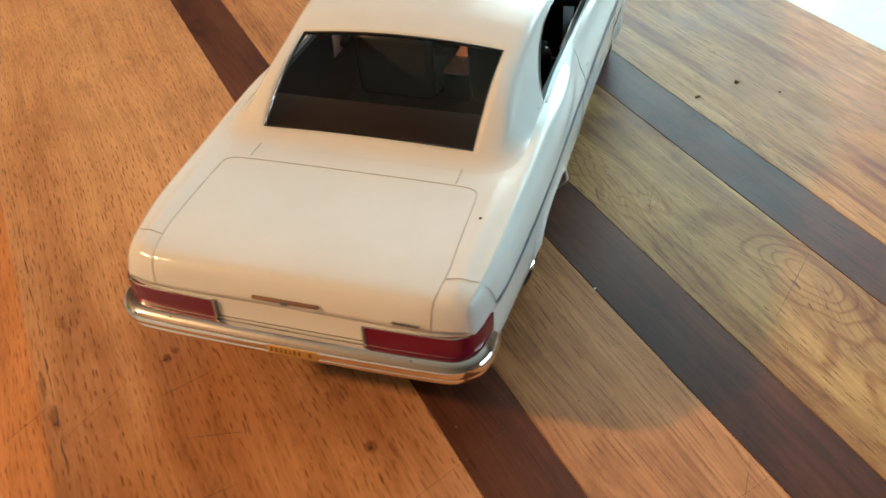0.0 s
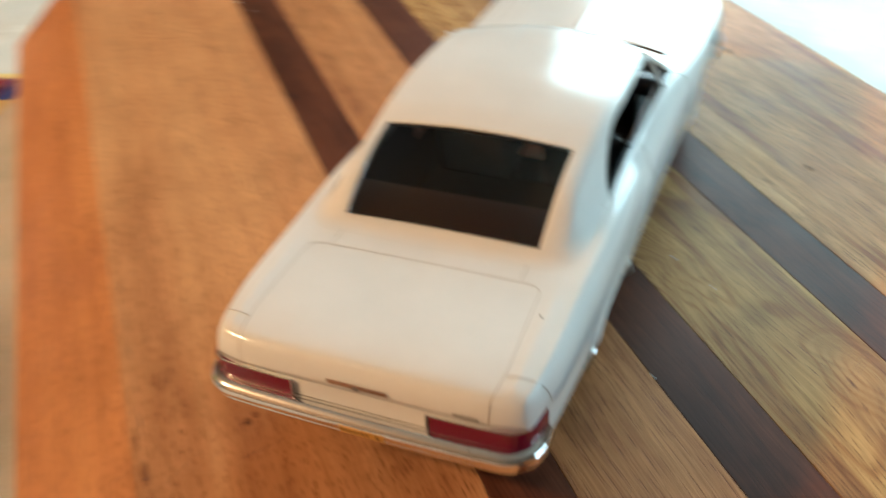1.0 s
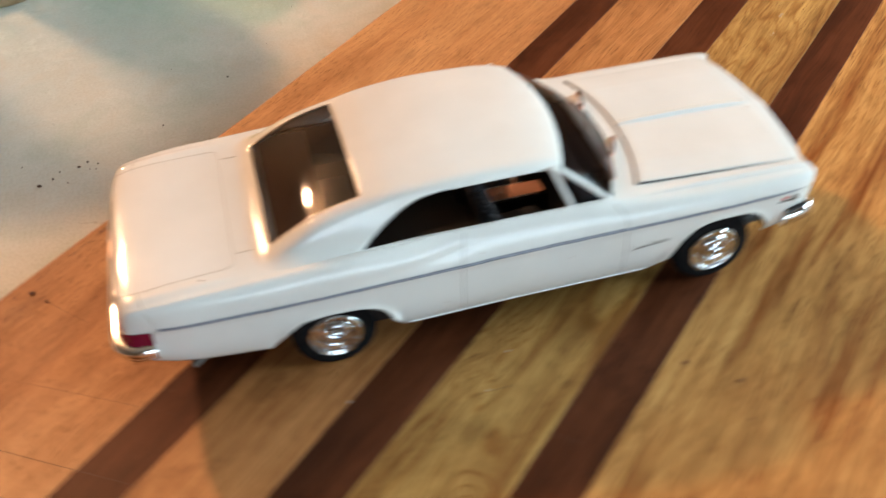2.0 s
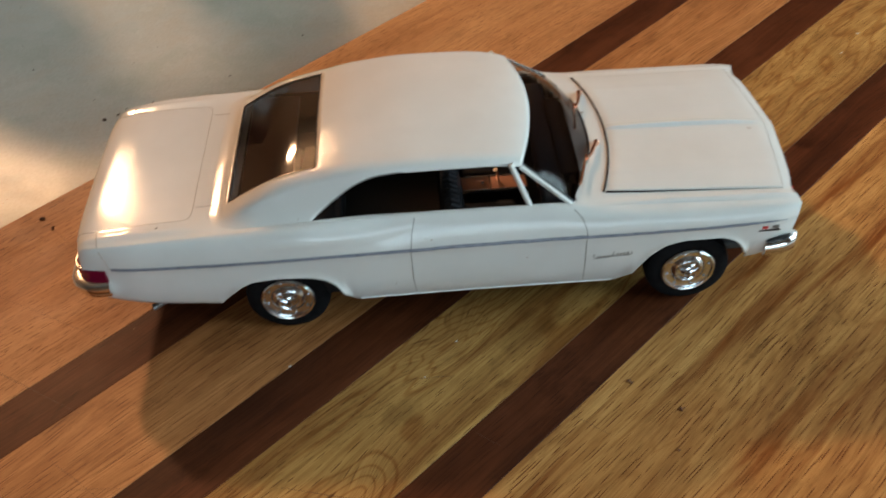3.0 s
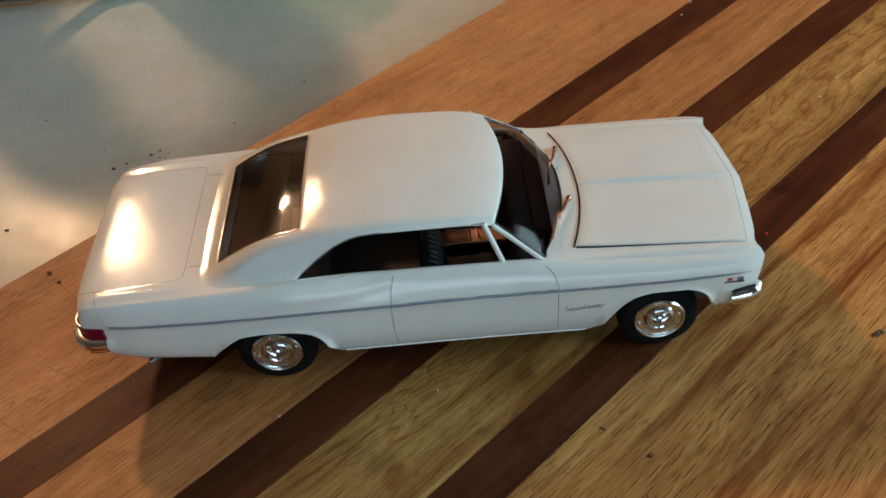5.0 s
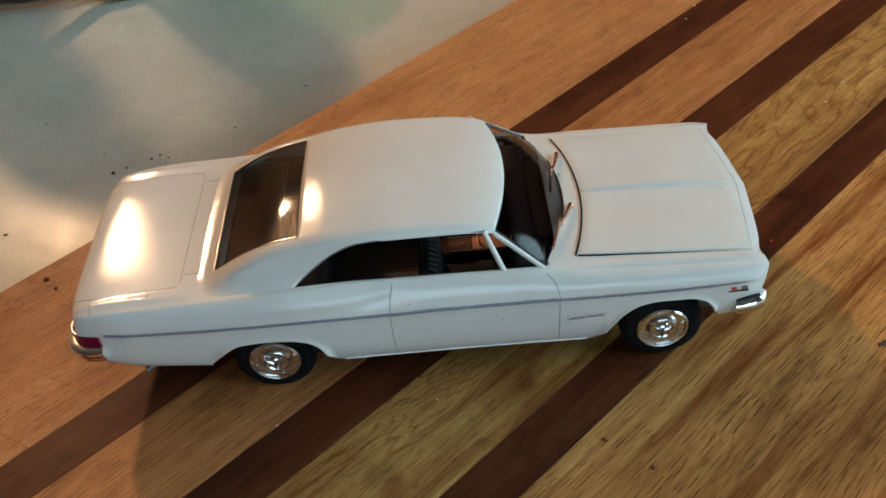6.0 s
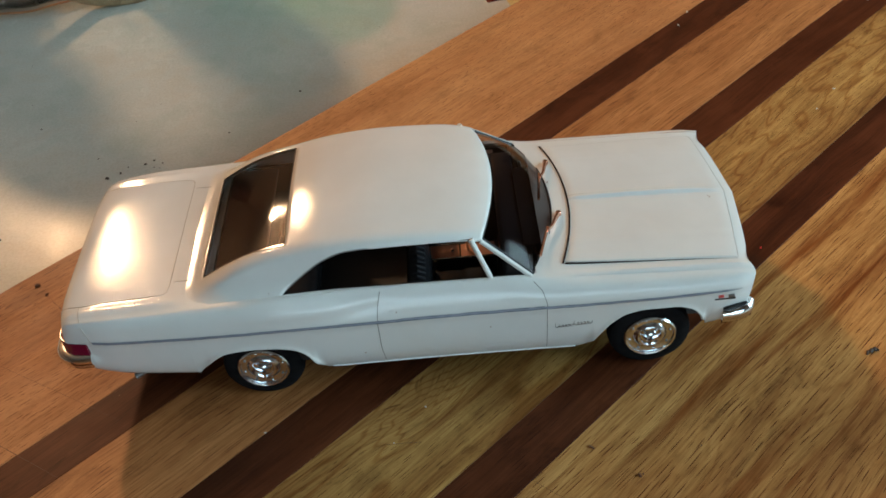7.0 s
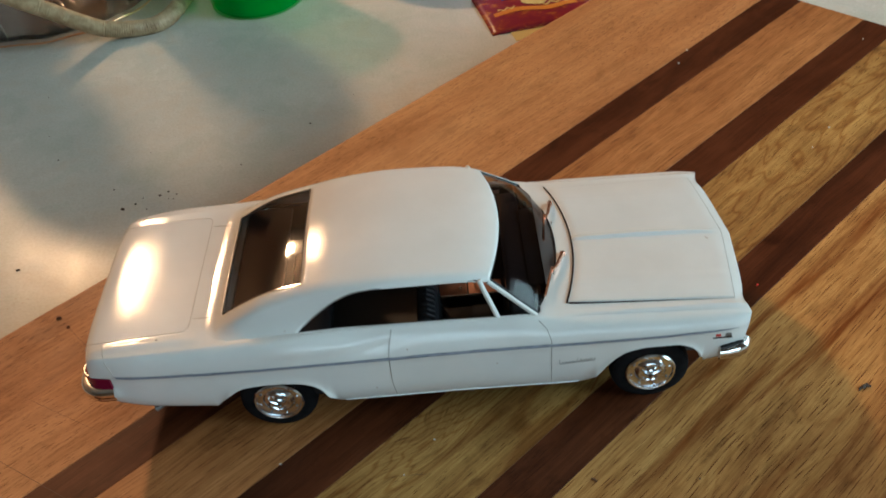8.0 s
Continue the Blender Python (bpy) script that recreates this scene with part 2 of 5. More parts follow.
def window_glass(name, tint, gloss_rough=0.02, ior=1.5):
    m = bpy.data.materials.new(name)
    m.use_nodes = True
    nt = m.node_tree
    nt.nodes.remove(nt.nodes["Principled BSDF"])
    out = nt.nodes["Material Output"]
    clear = nt.nodes.new("ShaderNodeBsdfTransparent")
    clear.inputs["Color"].default_value = (*tint, 1)
    gloss = nt.nodes.new("ShaderNodeBsdfGlossy")
    gloss.inputs["Roughness"].default_value = gloss_rough
    fres = nt.nodes.new("ShaderNodeFresnel")
    fres.inputs["IOR"].default_value = ior
    mix = nt.nodes.new("ShaderNodeMixShader")
    nt.links.new(fres.outputs[0], mix.inputs[0])
    nt.links.new(clear.outputs[0], mix.inputs[1])
    nt.links.new(gloss.outputs[0], mix.inputs[2])
    nt.links.new(mix.outputs[0], out.inputs["Surface"])
    return m


CARGLASS = window_glass("smoky_model_glass", (0.76, 0.73, 0.71), 0.05)
SCREENGLASS = window_glass("smoky_screen_plastic", (0.52, 0.47, 0.46), 0.05, 1.33)

COUNTER = material("speckled_laminate", (0.45, 0.46, 0.40), 0.2)
v = coords(COUNTER, (1, 1, 1))
c = ramp(COUNTER, noise_tex(COUNTER, v, 9.0, 6, 0.65), [(0.3, (0.54, 0.55, 0.50)), (0.55, (0.62, 0.62, 0.57)), (0.75, (0.68, 0.67, 0.62))])
c = blend(COUNTER, 0.5, c, ramp(COUNTER, noise_tex(COUNTER, v, 700.0, 2), [(0.35, (0.82, 0.8, 0.76)), (0.6, (1, 1, 1))]), "MULTIPLY")
c = blend(COUNTER, 0.5, c, ramp(COUNTER, noise_tex(COUNTER, v, 34.0, 4, 0.6, 0.6), [(0.35, (0.84, 0.9, 0.86)), (0.5, (1, 1, 1)), (0.66, (1.0, 0.93, 0.86))]), "MULTIPLY")
link(COUNTER, c, shader(COUNTER).inputs["Base Color"])
link(COUNTER, ramp(COUNTER, noise_tex(COUNTER, v, 14.0, 5, 0.7), [(0.3, (0.18,) * 3), (0.7, (0.34,) * 3)]), shader(COUNTER).inputs["Roughness"])
shader(COUNTER).inputs["Specular IOR Level"].default_value = 0.055
bump(COUNTER, noise_tex(COUNTER, v, 60.0, 3), 0.12, 0.0006)

WALL = material("brown_wall_paint", (0.15, 0.11, 0.08), 0.7)
link(WALL, ramp(WALL, noise_tex(WALL, coords(WALL, (1, 1, 1)), 3.0, 5), [(0.3, (0.125, 0.092, 0.065)), (0.7, (0.165, 0.122, 0.086))]), shader(WALL).inputs["Base Color"])
CEILING = material("beige_ceiling_paint", (0.24, 0.215, 0.185), 0.8)
FLOORMAT = material("brown_floor", (0.12, 0.08, 0.055), 0.5)
FRAME = material("white_window_paint", (0.78, 0.78, 0.76), 0.4)
DARKSEAL = material("dark_window_seal", (0.05, 0.05, 0.05), 0.6)
CABINET = material("painted_cabinet", (0.6, 0.56, 0.5), 0.5)

GREEN = material("translucent_green_plastic", (0.04, 0.55, 0.07), 0.25)
see_through = node(GREEN, "ShaderNodeBsdfTransparent")
see_through.inputs["Color"].default_value = (0.75, 0.97, 0.72, 1)
half_clear = node(GREEN, "ShaderNodeMixShader", Fac=0.8)
link(GREEN, shader(GREEN).outputs[0], half_clear.inputs[1])
link(GREEN, see_through.outputs[0], half_clear.inputs[2])
link(GREEN, half_clear.outputs[0], GREEN.node_tree.nodes["Material Output"].inputs["Surface"])
PINK = material("glossy_pink_plastic", (0.78, 0.30, 0.52), 0.22)
RATTAN = material("pale_rattan_wrap", (0.52, 0.42, 0.27), 0.55)
link(RATTAN, ramp(RATTAN, noise_tex(RATTAN, coords(RATTAN, (1, 1, 1)), 160.0, 4), [(0.3, (0.26, 0.18, 0.09)), (0.65, (0.48, 0.38, 0.23))]), shader(RATTAN).inputs["Base Color"])
DISHGLASS = window_glass("cut_glass", (0.985, 0.985, 0.97), 0.2)
PACKRED = material("dark_red_print", (0.25, 0.012, 0.035), 0.3)
link(PACKRED, ramp(PACKRED, noise_tex(PACKRED, coords(PACKRED, (1, 1.6, 1)), 75.0, 4, 0.6, 1.0), [(0.45, (0.2, 0.009, 0.03)), (0.57, (0.26, 0.03, 0.02)), (0.64, (0.42, 0.15, 0.02))]), shader(PACKRED).inputs["Base Color"])
PACKBLUE = material("blue_print", (0.05, 0.09, 0.42), 0.3)
PACKYELLOW = material("yellow_print", (0.66, 0.52, 0.2), 0.3)
GILT = material("gilt_edge", (0.6, 0.36, 0.2), 0.3, 0.8)
SHELF = material("dark_brown_vinyl", (0.13, 0.065, 0.05), 0.4)
PACKORANGE = material("orange_print", (0.62, 0.22, 0.03), 0.3)
PACKPALE = material("pale_pink_print", (0.7, 0.5, 0.48), 0.3)
BROWNPACK = material("brown_card", (0.3, 0.13, 0.06), 0.5)
CUTMARK = material("dark_cut", (0.09, 0.04, 0.02), 0.7)
CRUMB = material("dark_crumb", (0.06, 0.045, 0.035), 0.8)
BROWNCRUMB = material("brown_crumb", (0.16, 0.065, 0.03), 0.8)
PALECRUMB = material("pale_crumb", (0.6, 0.57, 0.52), 0.7)
GLINT = material("glossy_glint", (0.42, 0.24, 0.12), 0.06, 0.0, 0.5)
REDCRUMB = material("red_crumb", (0.6, 0.03, 0.02), 0.6)

# ---- mesh helpers ----
MM = 0.001


def part(name, bm, mat, parent=None, label="", smooth=40.0):
    """One bmesh as one object under a thing or a part; edges sharper than smooth degrees stay sharp."""
    bmesh.ops.recalc_face_normals(bm, faces=bm.faces[:])
    limit = radians(smooth)
    for f in bm.faces:
        f.smooth = smooth > 0
    for e in bm.edges:
        if len(e.link_faces) == 2 and e.calc_face_angle(0.0) > limit:
            e.smooth = False
    me = bpy.data.meshes.new(name)
    bm.to_mesh(me)
    bm.free()
    me.materials.append(mat)
    ob = new(name, me)
    if parent:
        ob.parent = parent
    if label:
        ob["label"] = label
    return ob


def thing(name, label, category, group="", m=None):
    ob = new(name)
    ob.empty_display_size = 0.02
    if m is not None:
        ob.matrix_world = m
    return tagged(ob, label, category, group)


def grid(fn, nu, nv, bm=None, close_u=False):
    """A sheet of nu x nv points, fn(i, j) -> point in millimetres."""
    bm = bm or bmesh.new()
    rows = [[bm.verts.new([c * MM for c in fn(i, j)]) for j in range(nv)] for i in range(nu)]
    for i in range(nu if close_u else nu - 1):
        a, b = rows[i], rows[(i + 1) % nu]
        for j in range(nv - 1):
            bm.faces.new((a[j], b[j], b[j + 1], a[j + 1]))
    return bm


def box(bm, x0, x1, y0, y1, z0, z1, bev=0.0, seg=2):
    """A box in millimetres, with rounded edges."""
    r = bmesh.ops.create_cube(bm, size=1.0)
    vs = r["verts"]
    for p in vs:
        p.co = Vector(((x0 + x1) / 2 + p.co.x * (x1 - x0), (y0 + y1) / 2 + p.co.y * (y1 - y0), (z0 + z1) / 2 + p.co.z * (z1 - z0))) * MM
    if bev:
        es = list({e for p in vs for e in p.link_edges})
        bmesh.ops.bevel(bm, geom=es, offset=bev * MM, segments=seg, affect="EDGES", profile=0.5)
    return bm


def tube(points, r, n=8, bm=None, closed=False):
    """A round tube along points (millimetres); r is a number or one per point."""
    bm = bm or bmesh.new()
    pts = [Vector(p) for p in points]
    rs = r if isinstance(r, (list, tuple)) else [r] * len(pts)
    rings, side = [], None
    for k, p in enumerate(pts):
        if closed:
            d = pts[(k + 1) % len(pts)] - pts[k - 1]
        else:
            d = pts[min(k + 1, len(pts) - 1)] - pts[max(k - 1, 0)]
        d.normalize()
        if side is None:
            side = d.cross(Vector((0, 0, 1)))
            if side.length < 0.1:
                side = d.cross(Vector((1, 0, 0)))
        side = (side - d * side.dot(d)).normalized()
        up = side.cross(d)
        rings.append([bm.verts.new((p + (side * math.cos(a) + up * math.sin(a)) * rs[k]) * MM) for a in (2 * math.pi * q / n for q in range(n))])
    m = len(rings)
    for k in range(m if closed else m - 1):
        a, b = rings[k], rings[(k + 1) % m]
        for q in range(n):
            bm.faces.new((a[q], a[(q + 1) % n], b[(q + 1) % n], b[q]))
    if not closed:
        bm.faces.new(rings[0][::-1])
        bm.faces.new(rings[-1])
    return bm


def lathe(profile, n=40, axis="z", centre=(0, 0, 0), bm=None):
    """A turned form: profile of (radius, height) in millimetres round an axis through centre."""
    bm = bm or bmesh.new()
    cx, cy, cz = centre
    rings = []
    for r, h in profile:
        ring = []
        for k in range(n):
            a = 2 * math.pi * k / n
            c, s = r * math.cos(a), r * math.sin(a)
            p = (cx + c, cy + s, cz + h) if axis == "z" else (cx + c, cy + h, cz + s)
            ring.append(bm.verts.new([q * MM for q in p]))
        rings.append(ring)
    for a, b in zip(rings, rings[1:]):
        for k in range(n):
            bm.faces.new((a[k], a[(k + 1) % n], b[(k + 1) % n], b[k]))
    if profile[0][0] > 0.01:
        bm.faces.new(rings[0][::-1])
    if profile[-1][0] > 0.01:
        bm.faces.new(rings[-1])
    bmesh.ops.remove_doubles(bm, verts=bm.verts[:], dist=1e-7)
    return bm


def sweep_plan(path, profile):
    """A bar along a plan path [(x, y)] with a closed profile [(outward, z)], all in millimetres."""
    bm = bmesh.new()
    pts = [Vector((*p, 0)) for p in path]
    rings = []
    for k, p in enumerate(pts):
        d = (pts[min(k + 1, len(pts) - 1)] - pts[max(k - 1, 0)]).normalized()
        out = Vector((d.y, -d.x, 0))
        rings.append([bm.verts.new((p + out * o + Vector((0, 0, z))) * MM) for o, z in profile])
    n = len(profile)
    for a, b in zip(rings, rings[1:]):
        for q in range(n):
            bm.faces.new((a[q], a[(q + 1) % n], b[(q + 1) % n], b[q]))
    bm.faces.new(rings[0][::-1])
    bm.faces.new(rings[-1])
    return bm


def curve_of(*pairs):
    """A smooth curve through (x, value) pairs that never overshoots."""
    xs = np.array([p[0] for p in pairs], float)
    ys = np.array([p[1] for p in pairs], float)
    h = np.diff(xs)
    d = np.diff(ys) / h
    m = np.zeros(len(xs))
    m[0], m[-1] = d[0], d[-1]
    for k in range(1, len(xs) - 1):
        if d[k - 1] * d[k] > 0:
            w1, w2 = 2 * h[k] + h[k - 1], h[k] + 2 * h[k - 1]
            m[k] = (w1 + w2) / (w1 / d[k - 1] + w2 / d[k])

    def value(x):
        x = min(max(x, xs[0]), xs[-1])
        k = min(max(int(np.searchsorted(xs, x)) - 1, 0), len(h) - 1)
        t = (x - xs[k]) / h[k]
        return float((1 + 2 * t) * (1 - t) ** 2 * ys[k] + t * (1 - t) ** 2 * h[k] * m[k] + t * t * (3 - 2 * t) * ys[k + 1] + t * t * (t - 1) * h[k] * m[k + 1])
    return value


# ---- room ----
FLOOR_Z, CEIL_Z, CT = -950, 1550, -50
WEST, EAST, SOUTH, NORTH = -2000, 1360, -2300, 2600


def room():
    bm = box(bmesh.new(), WEST - 100, EAST + 100, SOUTH - 100, NORTH + 100, FLOOR_Z - 60, FLOOR_Z)
    tagged(part("floor", bm, FLOORMAT, smooth=0), "brown kitchen floor around the counter", "floor", kind="structure")
    bm = box(bmesh.new(), WEST - 100, EAST + 100, SOUTH - 100, NORTH + 100, CEIL_Z, CEIL_Z + 60)
    tagged(part("ceiling", bm, CEILING, smooth=0), "plain dim beige painted kitchen ceiling", "ceiling", kind="structure")
    for name, x0, x1, y0, y1 in (("wall_west", WEST - 100, WEST, SOUTH, NORTH), ("wall_north", WEST - 100, EAST + 100, NORTH, NORTH + 100)):
        bm = box(bmesh.new(), x0, x1, y0, y1, FLOOR_Z, CEIL_Z)
        tagged(part(name, bm, WALL, smooth=0), "plain brown painted kitchen wall", "wall", kind="structure")
    # east and south walls, each round its window's opening: position along the wall, sill and head
    walls = (("wall_east", "window_1", 0, EAST, SOUTH, NORTH, -805, 365, 90, 1120, ((-374, DARKSEAL), (-318, FRAME), (-30, FRAME))),
             ("wall_south", "window_2", -90, -SOUTH, WEST - 100, EAST + 100, -450, 1250, 50, 750, ((120, FRAME), (680, FRAME))))
    for name, wname, turn, at, e0, e1, a0, a1, z0, z1, bars in walls:
        m = pose(0, 0, 0, 0, 0, turn)
        bm = bmesh.new()
        top, low = CEIL_Z, FLOOR_Z
        for y0, y1, b0, b1 in ((e0, a0, low, top), (a1, e1, low, top), (a0, a1, low, z0), (a0, a1, z1, top)):
            box(bm, at, at + 100, y0, y1, b0, b1)
        wall = tagged(part(name, bm, WALL, smooth=0), "plain brown painted kitchen wall with a window", "wall", kind="structure")
        wall.matrix_world = m
        win = tagged(new(wname), "white-framed kitchen window with daylight behind it", "window", kind="structure")
        win.matrix_world = m
        for y0, y1, b0, b1 in ((a0, a1, z0, z0 + 40), (a0, a1, z1 - 40, z1), (a0, a0 + 45, z0 + 40, z1 - 40), (a1 - 45, a1, z0 + 40, z1 - 40)):
            part("window_frame", box(bmesh.new(), at - 12, at + 50, y0, y1, b0, b1, 4), FRAME, win)
        for y, mat in bars:
            part("mullion", box(bmesh.new(), at - 5, at + 30, y - 11, y + 11, z0 + 40, z1 - 40, 3), mat, win)
        part("window_sill", box(bmesh.new(), at - 90, at - 13, a0 - 40, a1 + 40, z0 - 30, z0, 5), FRAME, win)


def counter():
    bm = box(bmesh.new(), -1297, 1000, -900, 1497, CT - 38, CT, 6, 3)
    tagged(part("countertop", bm, COUNTER), "pale speckled glossy laminate kitchen countertop", "countertop", kind="structure")
    bm = box(bmesh.new(), -1270, 970, -870, 1490, FLOOR_Z, CT - 38, 2)
    tagged(part("counter_base", bm, CABINET), "painted base under the kitchen countertop", "cabinet", kind="structure")


room()
counter()

# ---- butcher-block board ----
BOARD_TURN = 42.28
CRACK_V = 127.5


def glue_line(v, u):
    """The far glue lines run slightly askew to the near ones."""
    return v + 0.0055 * max(0.0, u - 30) * min(1.0, max(0.0, (v - 20) / 17)) * (1.0 if v < 100 else 0.0)


def strip_mesh(v0, v1, u0, u1, bevel_out=None):
    """A long wood strip with eased edges; bevel_out gives the outer strip its sloping side."""
    e = 0.12
    if bevel_out == "far":
        prof = [(v0, CT), (v0, -e), (v0 + e, 0), (v1 - 37.5, 0), (v1 - 35.5, -1.2), (v1 - 1.5, -30.5), (v1, -33), (v1, CT)]
    elif bevel_out == "near":
        prof = [(v0, CT), (v0, -1.6), (v0 + 0.6, -0.5), (v0 + 1.6, 0), (v1 - e, 0), (v1, -e), (v1, CT)]
    else:
        prof = [(v0, CT), (v0, -e), (v0 + e, 0), (v1 - e, 0), (v1, -e), (v1, CT)]
    bm = bmesh.new()
    us = [u0, u0 + 1.5] + [u0 + (u1 - u0) * k / 12 for k in range(1, 12)] + [u1 - 1.6, u1]
    rings = []
    for k, u in enumerate(us):
        drop = 1.5 if k in (0, len(us) - 1) else 0.0
        rings.append([bm.verts.new((u * MM, glue_line(a, u) * MM, (b - drop if b > CT + 1 else b) * MM)) for a, b in prof])
    n = len(prof)
    for a, b in zip(rings, rings[1:]):
        for q in range(n):
            bm.faces.new((a[q], a[(q + 1) % n], b[(q + 1) % n], b[q]))
    bm.faces.new(rings[0][::-1])
    bm.faces.new(rings[-1])
    return bm


def cutting_board():
    board = thing("cutting_board", "thick butcher-block board of pale and dark wood strips", "cutting board", m=pose(0, 0, 0, 0, 0, BOARD_TURN))
    strips = ((-147.5, -69.1, AMBER, "near"), (-69, -52.1, WALNUT, None), (-52, -15.1, PALE, None), (-15, 3.3, WALNUT, None), (3.4, 37.4, CHERRY, None), (37.5, 55.2, WALNUT, None), (55.3, 168, OAK, "far"))
    for v0, v1, mat, side in strips:
        part("wood_strip", strip_mesh(v0, v1, -420, 306, side), mat, board, "dark walnut strip" if mat is WALNUT else "pale wood strip", smooth=25)
    return board


cutting_board()

# ---- model car ----
W_SIDE = curve_of((-118, 36.2), (-112, 37.4), (-100, 38.8), (-60, 39.8), (0, 39.4), (60, 39.9), (84, 39.3), (93, 37.6))
Z_CREASE = curve_of((-118, 31.5), (-112, 33.0), (-80, 33.2), (0, 33.4), (60, 33.8), (93, 34.5))
Y_SHOULDER = curve_of((-118, 34.2), (-112, 35.3), (-95, 36.2), (-75, 35.9), (-52, 35.5), (-32, 34.7), (-18, 34.9), (20, 35.0), (40, 34.6), (85, 35.6), (93, 36.4))
Z_SHOULDER = curve_of((-118, 33.0), (-117.7, 35.2), (-117.0, 37.4), (-116.0, 38.6), (-114.5, 39.2), (-110, 39.8), (-100, 40.7), (-75, 41.7), (-45, 42.8), (20, 42.4), (32, 41.0), (60, 39.8), (86, 39.0), (93, 38.2))
Z_DECK = curve_of((-118, 33.6), (-117.75, 36.2), (-117.1, 38.6), (-116.1, 39.8), (-114.5, 40.4), (-111, 41.0), (-106, 41.47), (-100, 41.74), (-90, 41.95), (-75, 42.1), (-40, 42.6), (26, 43.0), (40, 42.4), (70, 41.6), (88, 40.4), (93, 39.2))
Z_SILL = curve_of((-118, 21.5), (-113, 19.2), (-108, 18.2), (-97, 16.9), (-78, 15.5), (-40, 10.9), (40, 10.9), (78, 16.3), (84, 17.0), (93, 20.0))
ROUND = curve_of((-118, 0.6), (-80, 0.8), (-54, 0.95), (-38, 0.75), (-26, 0.2), (-20, 0.12), (24, 0.3), (45, 0.9), (93, 0.95))
ARCH_REAR = curve_of((-78.5, 15.4), (-75.5, 19.4), (-72, 23), (-67, 25.6), (-60, 26.2), (-53, 25.9), (-47.5, 24.6), (-44, 22), (-41.5, 17.5), (-38.6, 10.95))
ARCH_FRONT = curve_of((38.5, 10.95), (44.5, 20), (48.5, 25.2), (53, 28.4), (59, 29.6), (67, 29.6), (72, 28), (75.5, 24), (77, 20), (78, 16.4))
AXLE_REAR, AXLE_FRONT, TYRE_R = -59.5, 61.5, 12.7


def arch(x):
    if -78.5 <= x <= -38.6:
        return ARCH_REAR(x)
    if 38.5 <= x <= 78:
        return ARCH_FRONT(x)
    return None


NOSE = curve_of((0, 0.0), (26, 2.9), (30, 3.8), (33, 3.5), (36, 2.7), (38, 3.4))


def warp(x, y, z):
    """Plan of the ends: the tail's corners sweep forward, the nose leans back towards the bumper."""
    if x < -98:
        k = (-98 - x) / 20
        x += k * 4.0 * (abs(y) / 38) ** 7
    if x > 78:
        k = (x - 78) / 15
        x -= k * 2.4 * (max(0.0, 39 - z) / 17) ** 2.2 + k * k * NOSE(abs(y))
    return x, y, z


NLOW, NUP, NDECK = 16, 16, 24


def fender_ridge(x, y):
    """Low rounded ridge along the top of each fender."""
    k = min(1.0, max(0.0, (-78 - x) / 12)) * min(1.0, max(0.0, (x + 117.5) / 4))
    front = min(1.0, max(0.0, (x - 32) / 20))
    return 0.5 * k * math.exp(-((abs(y) - 32.2) / 1.5) ** 2) + 0.6 * front * math.exp(-((abs(y) - 33.6) / 1.1) ** 2)


def half_section(x):
    """Half of the body's outline across x, from the sill over the crease and shoulder to the middle: (y, z)."""
    w, zc, ys, zs, zd = W_SIDE(x), Z_CREASE(x), Y_SHOULDER(x), Z_SHOULDER(x), Z_DECK(x)
    a = arch(x)
    deep = 4.2 if x > -60 else 1.8
    zb, tuck = (a, deep * min(1.0, max(0.0, 1 - (a - Z_SILL(x)) / 7.0))) if a is not None else (Z_SILL(x), deep)
    pts = []
    for k in range(NLOW):
        t = k / NLOW
        z = zb + (zc - 0.7 - zb) * t
        y = w - 0.5 - tuck * (1 - t) ** 4 - 0.5 * (1 - t)
        if a is not None:
            y += 0.75 * math.exp(-(z - a) / 1.3) * (1 - tuck / deep)
        pts.append((y, z))
    r = ROUND(x)
    cy = (1 - r) * ((w + ys) / 2 + 0.7) + r * (w - 0.1)
    cz = (1 - r) * ((zc + zs) / 2 + 0.4) + r * (zs - 0.2)
    for k in range(NUP):
        t = k / (NUP - 1)
        pts.append(((1 - t) ** 2 * w + 2 * t * (1 - t) * cy + t * t * ys, (1 - t) ** 2 * zc + 2 * t * (1 - t) * cz + t * t * zs))
    # soft crease that starts behind the door and fades over the rear wheel
    if -75 < x < -14:
        start = min(1.0, max(0.0, (-14 - x) / 9))
        fade = min(1.0, max(0.0, (x + 75) / 40))
        k = start * start * (3 - 2 * start) * fade * fade * (3 - 2 * fade)
        zl = 35.3 + 2.6 * (max(0.0, x + 58) / 35) ** 2
        pts = [(y + k * (0.22 * math.exp(-((z - zl - 3.0) / 1.8) ** 2) - 0.3 * math.exp(-((z - zl) / 1.8) ** 2)), z) for y, z in pts]
    cabin = -70.5 < x < 29.5
    for k in range(1, NDECK + 1):
        q = k / NDECK
        if cabin and x > 25.3:
            lim = 33.6 * ((34.5 - x) / 9.2) ** 0.476 - 0.6
            y, z = (ys + (lim - ys) * q * 2, deck_z(x, ys + (lim - ys) * q * 2)) if q <= 0.5 else (lim - 0.3, deck_z(x, lim) - (q - 0.5) * 16)
        elif cabin:
            y, z = (ys - 1.3 * min(1, q * 4), zs - max(0, q - 0.25) * 12)
        else:
            q = q ** 1.6
            y, z = ys * (1 - q), zs + (zd - zs) * (1 - (1 - q) ** (5 if x > -60 else 3)) + fender_ridge(x, ys * (1 - q))
        pts.append((y, z))
    return pts


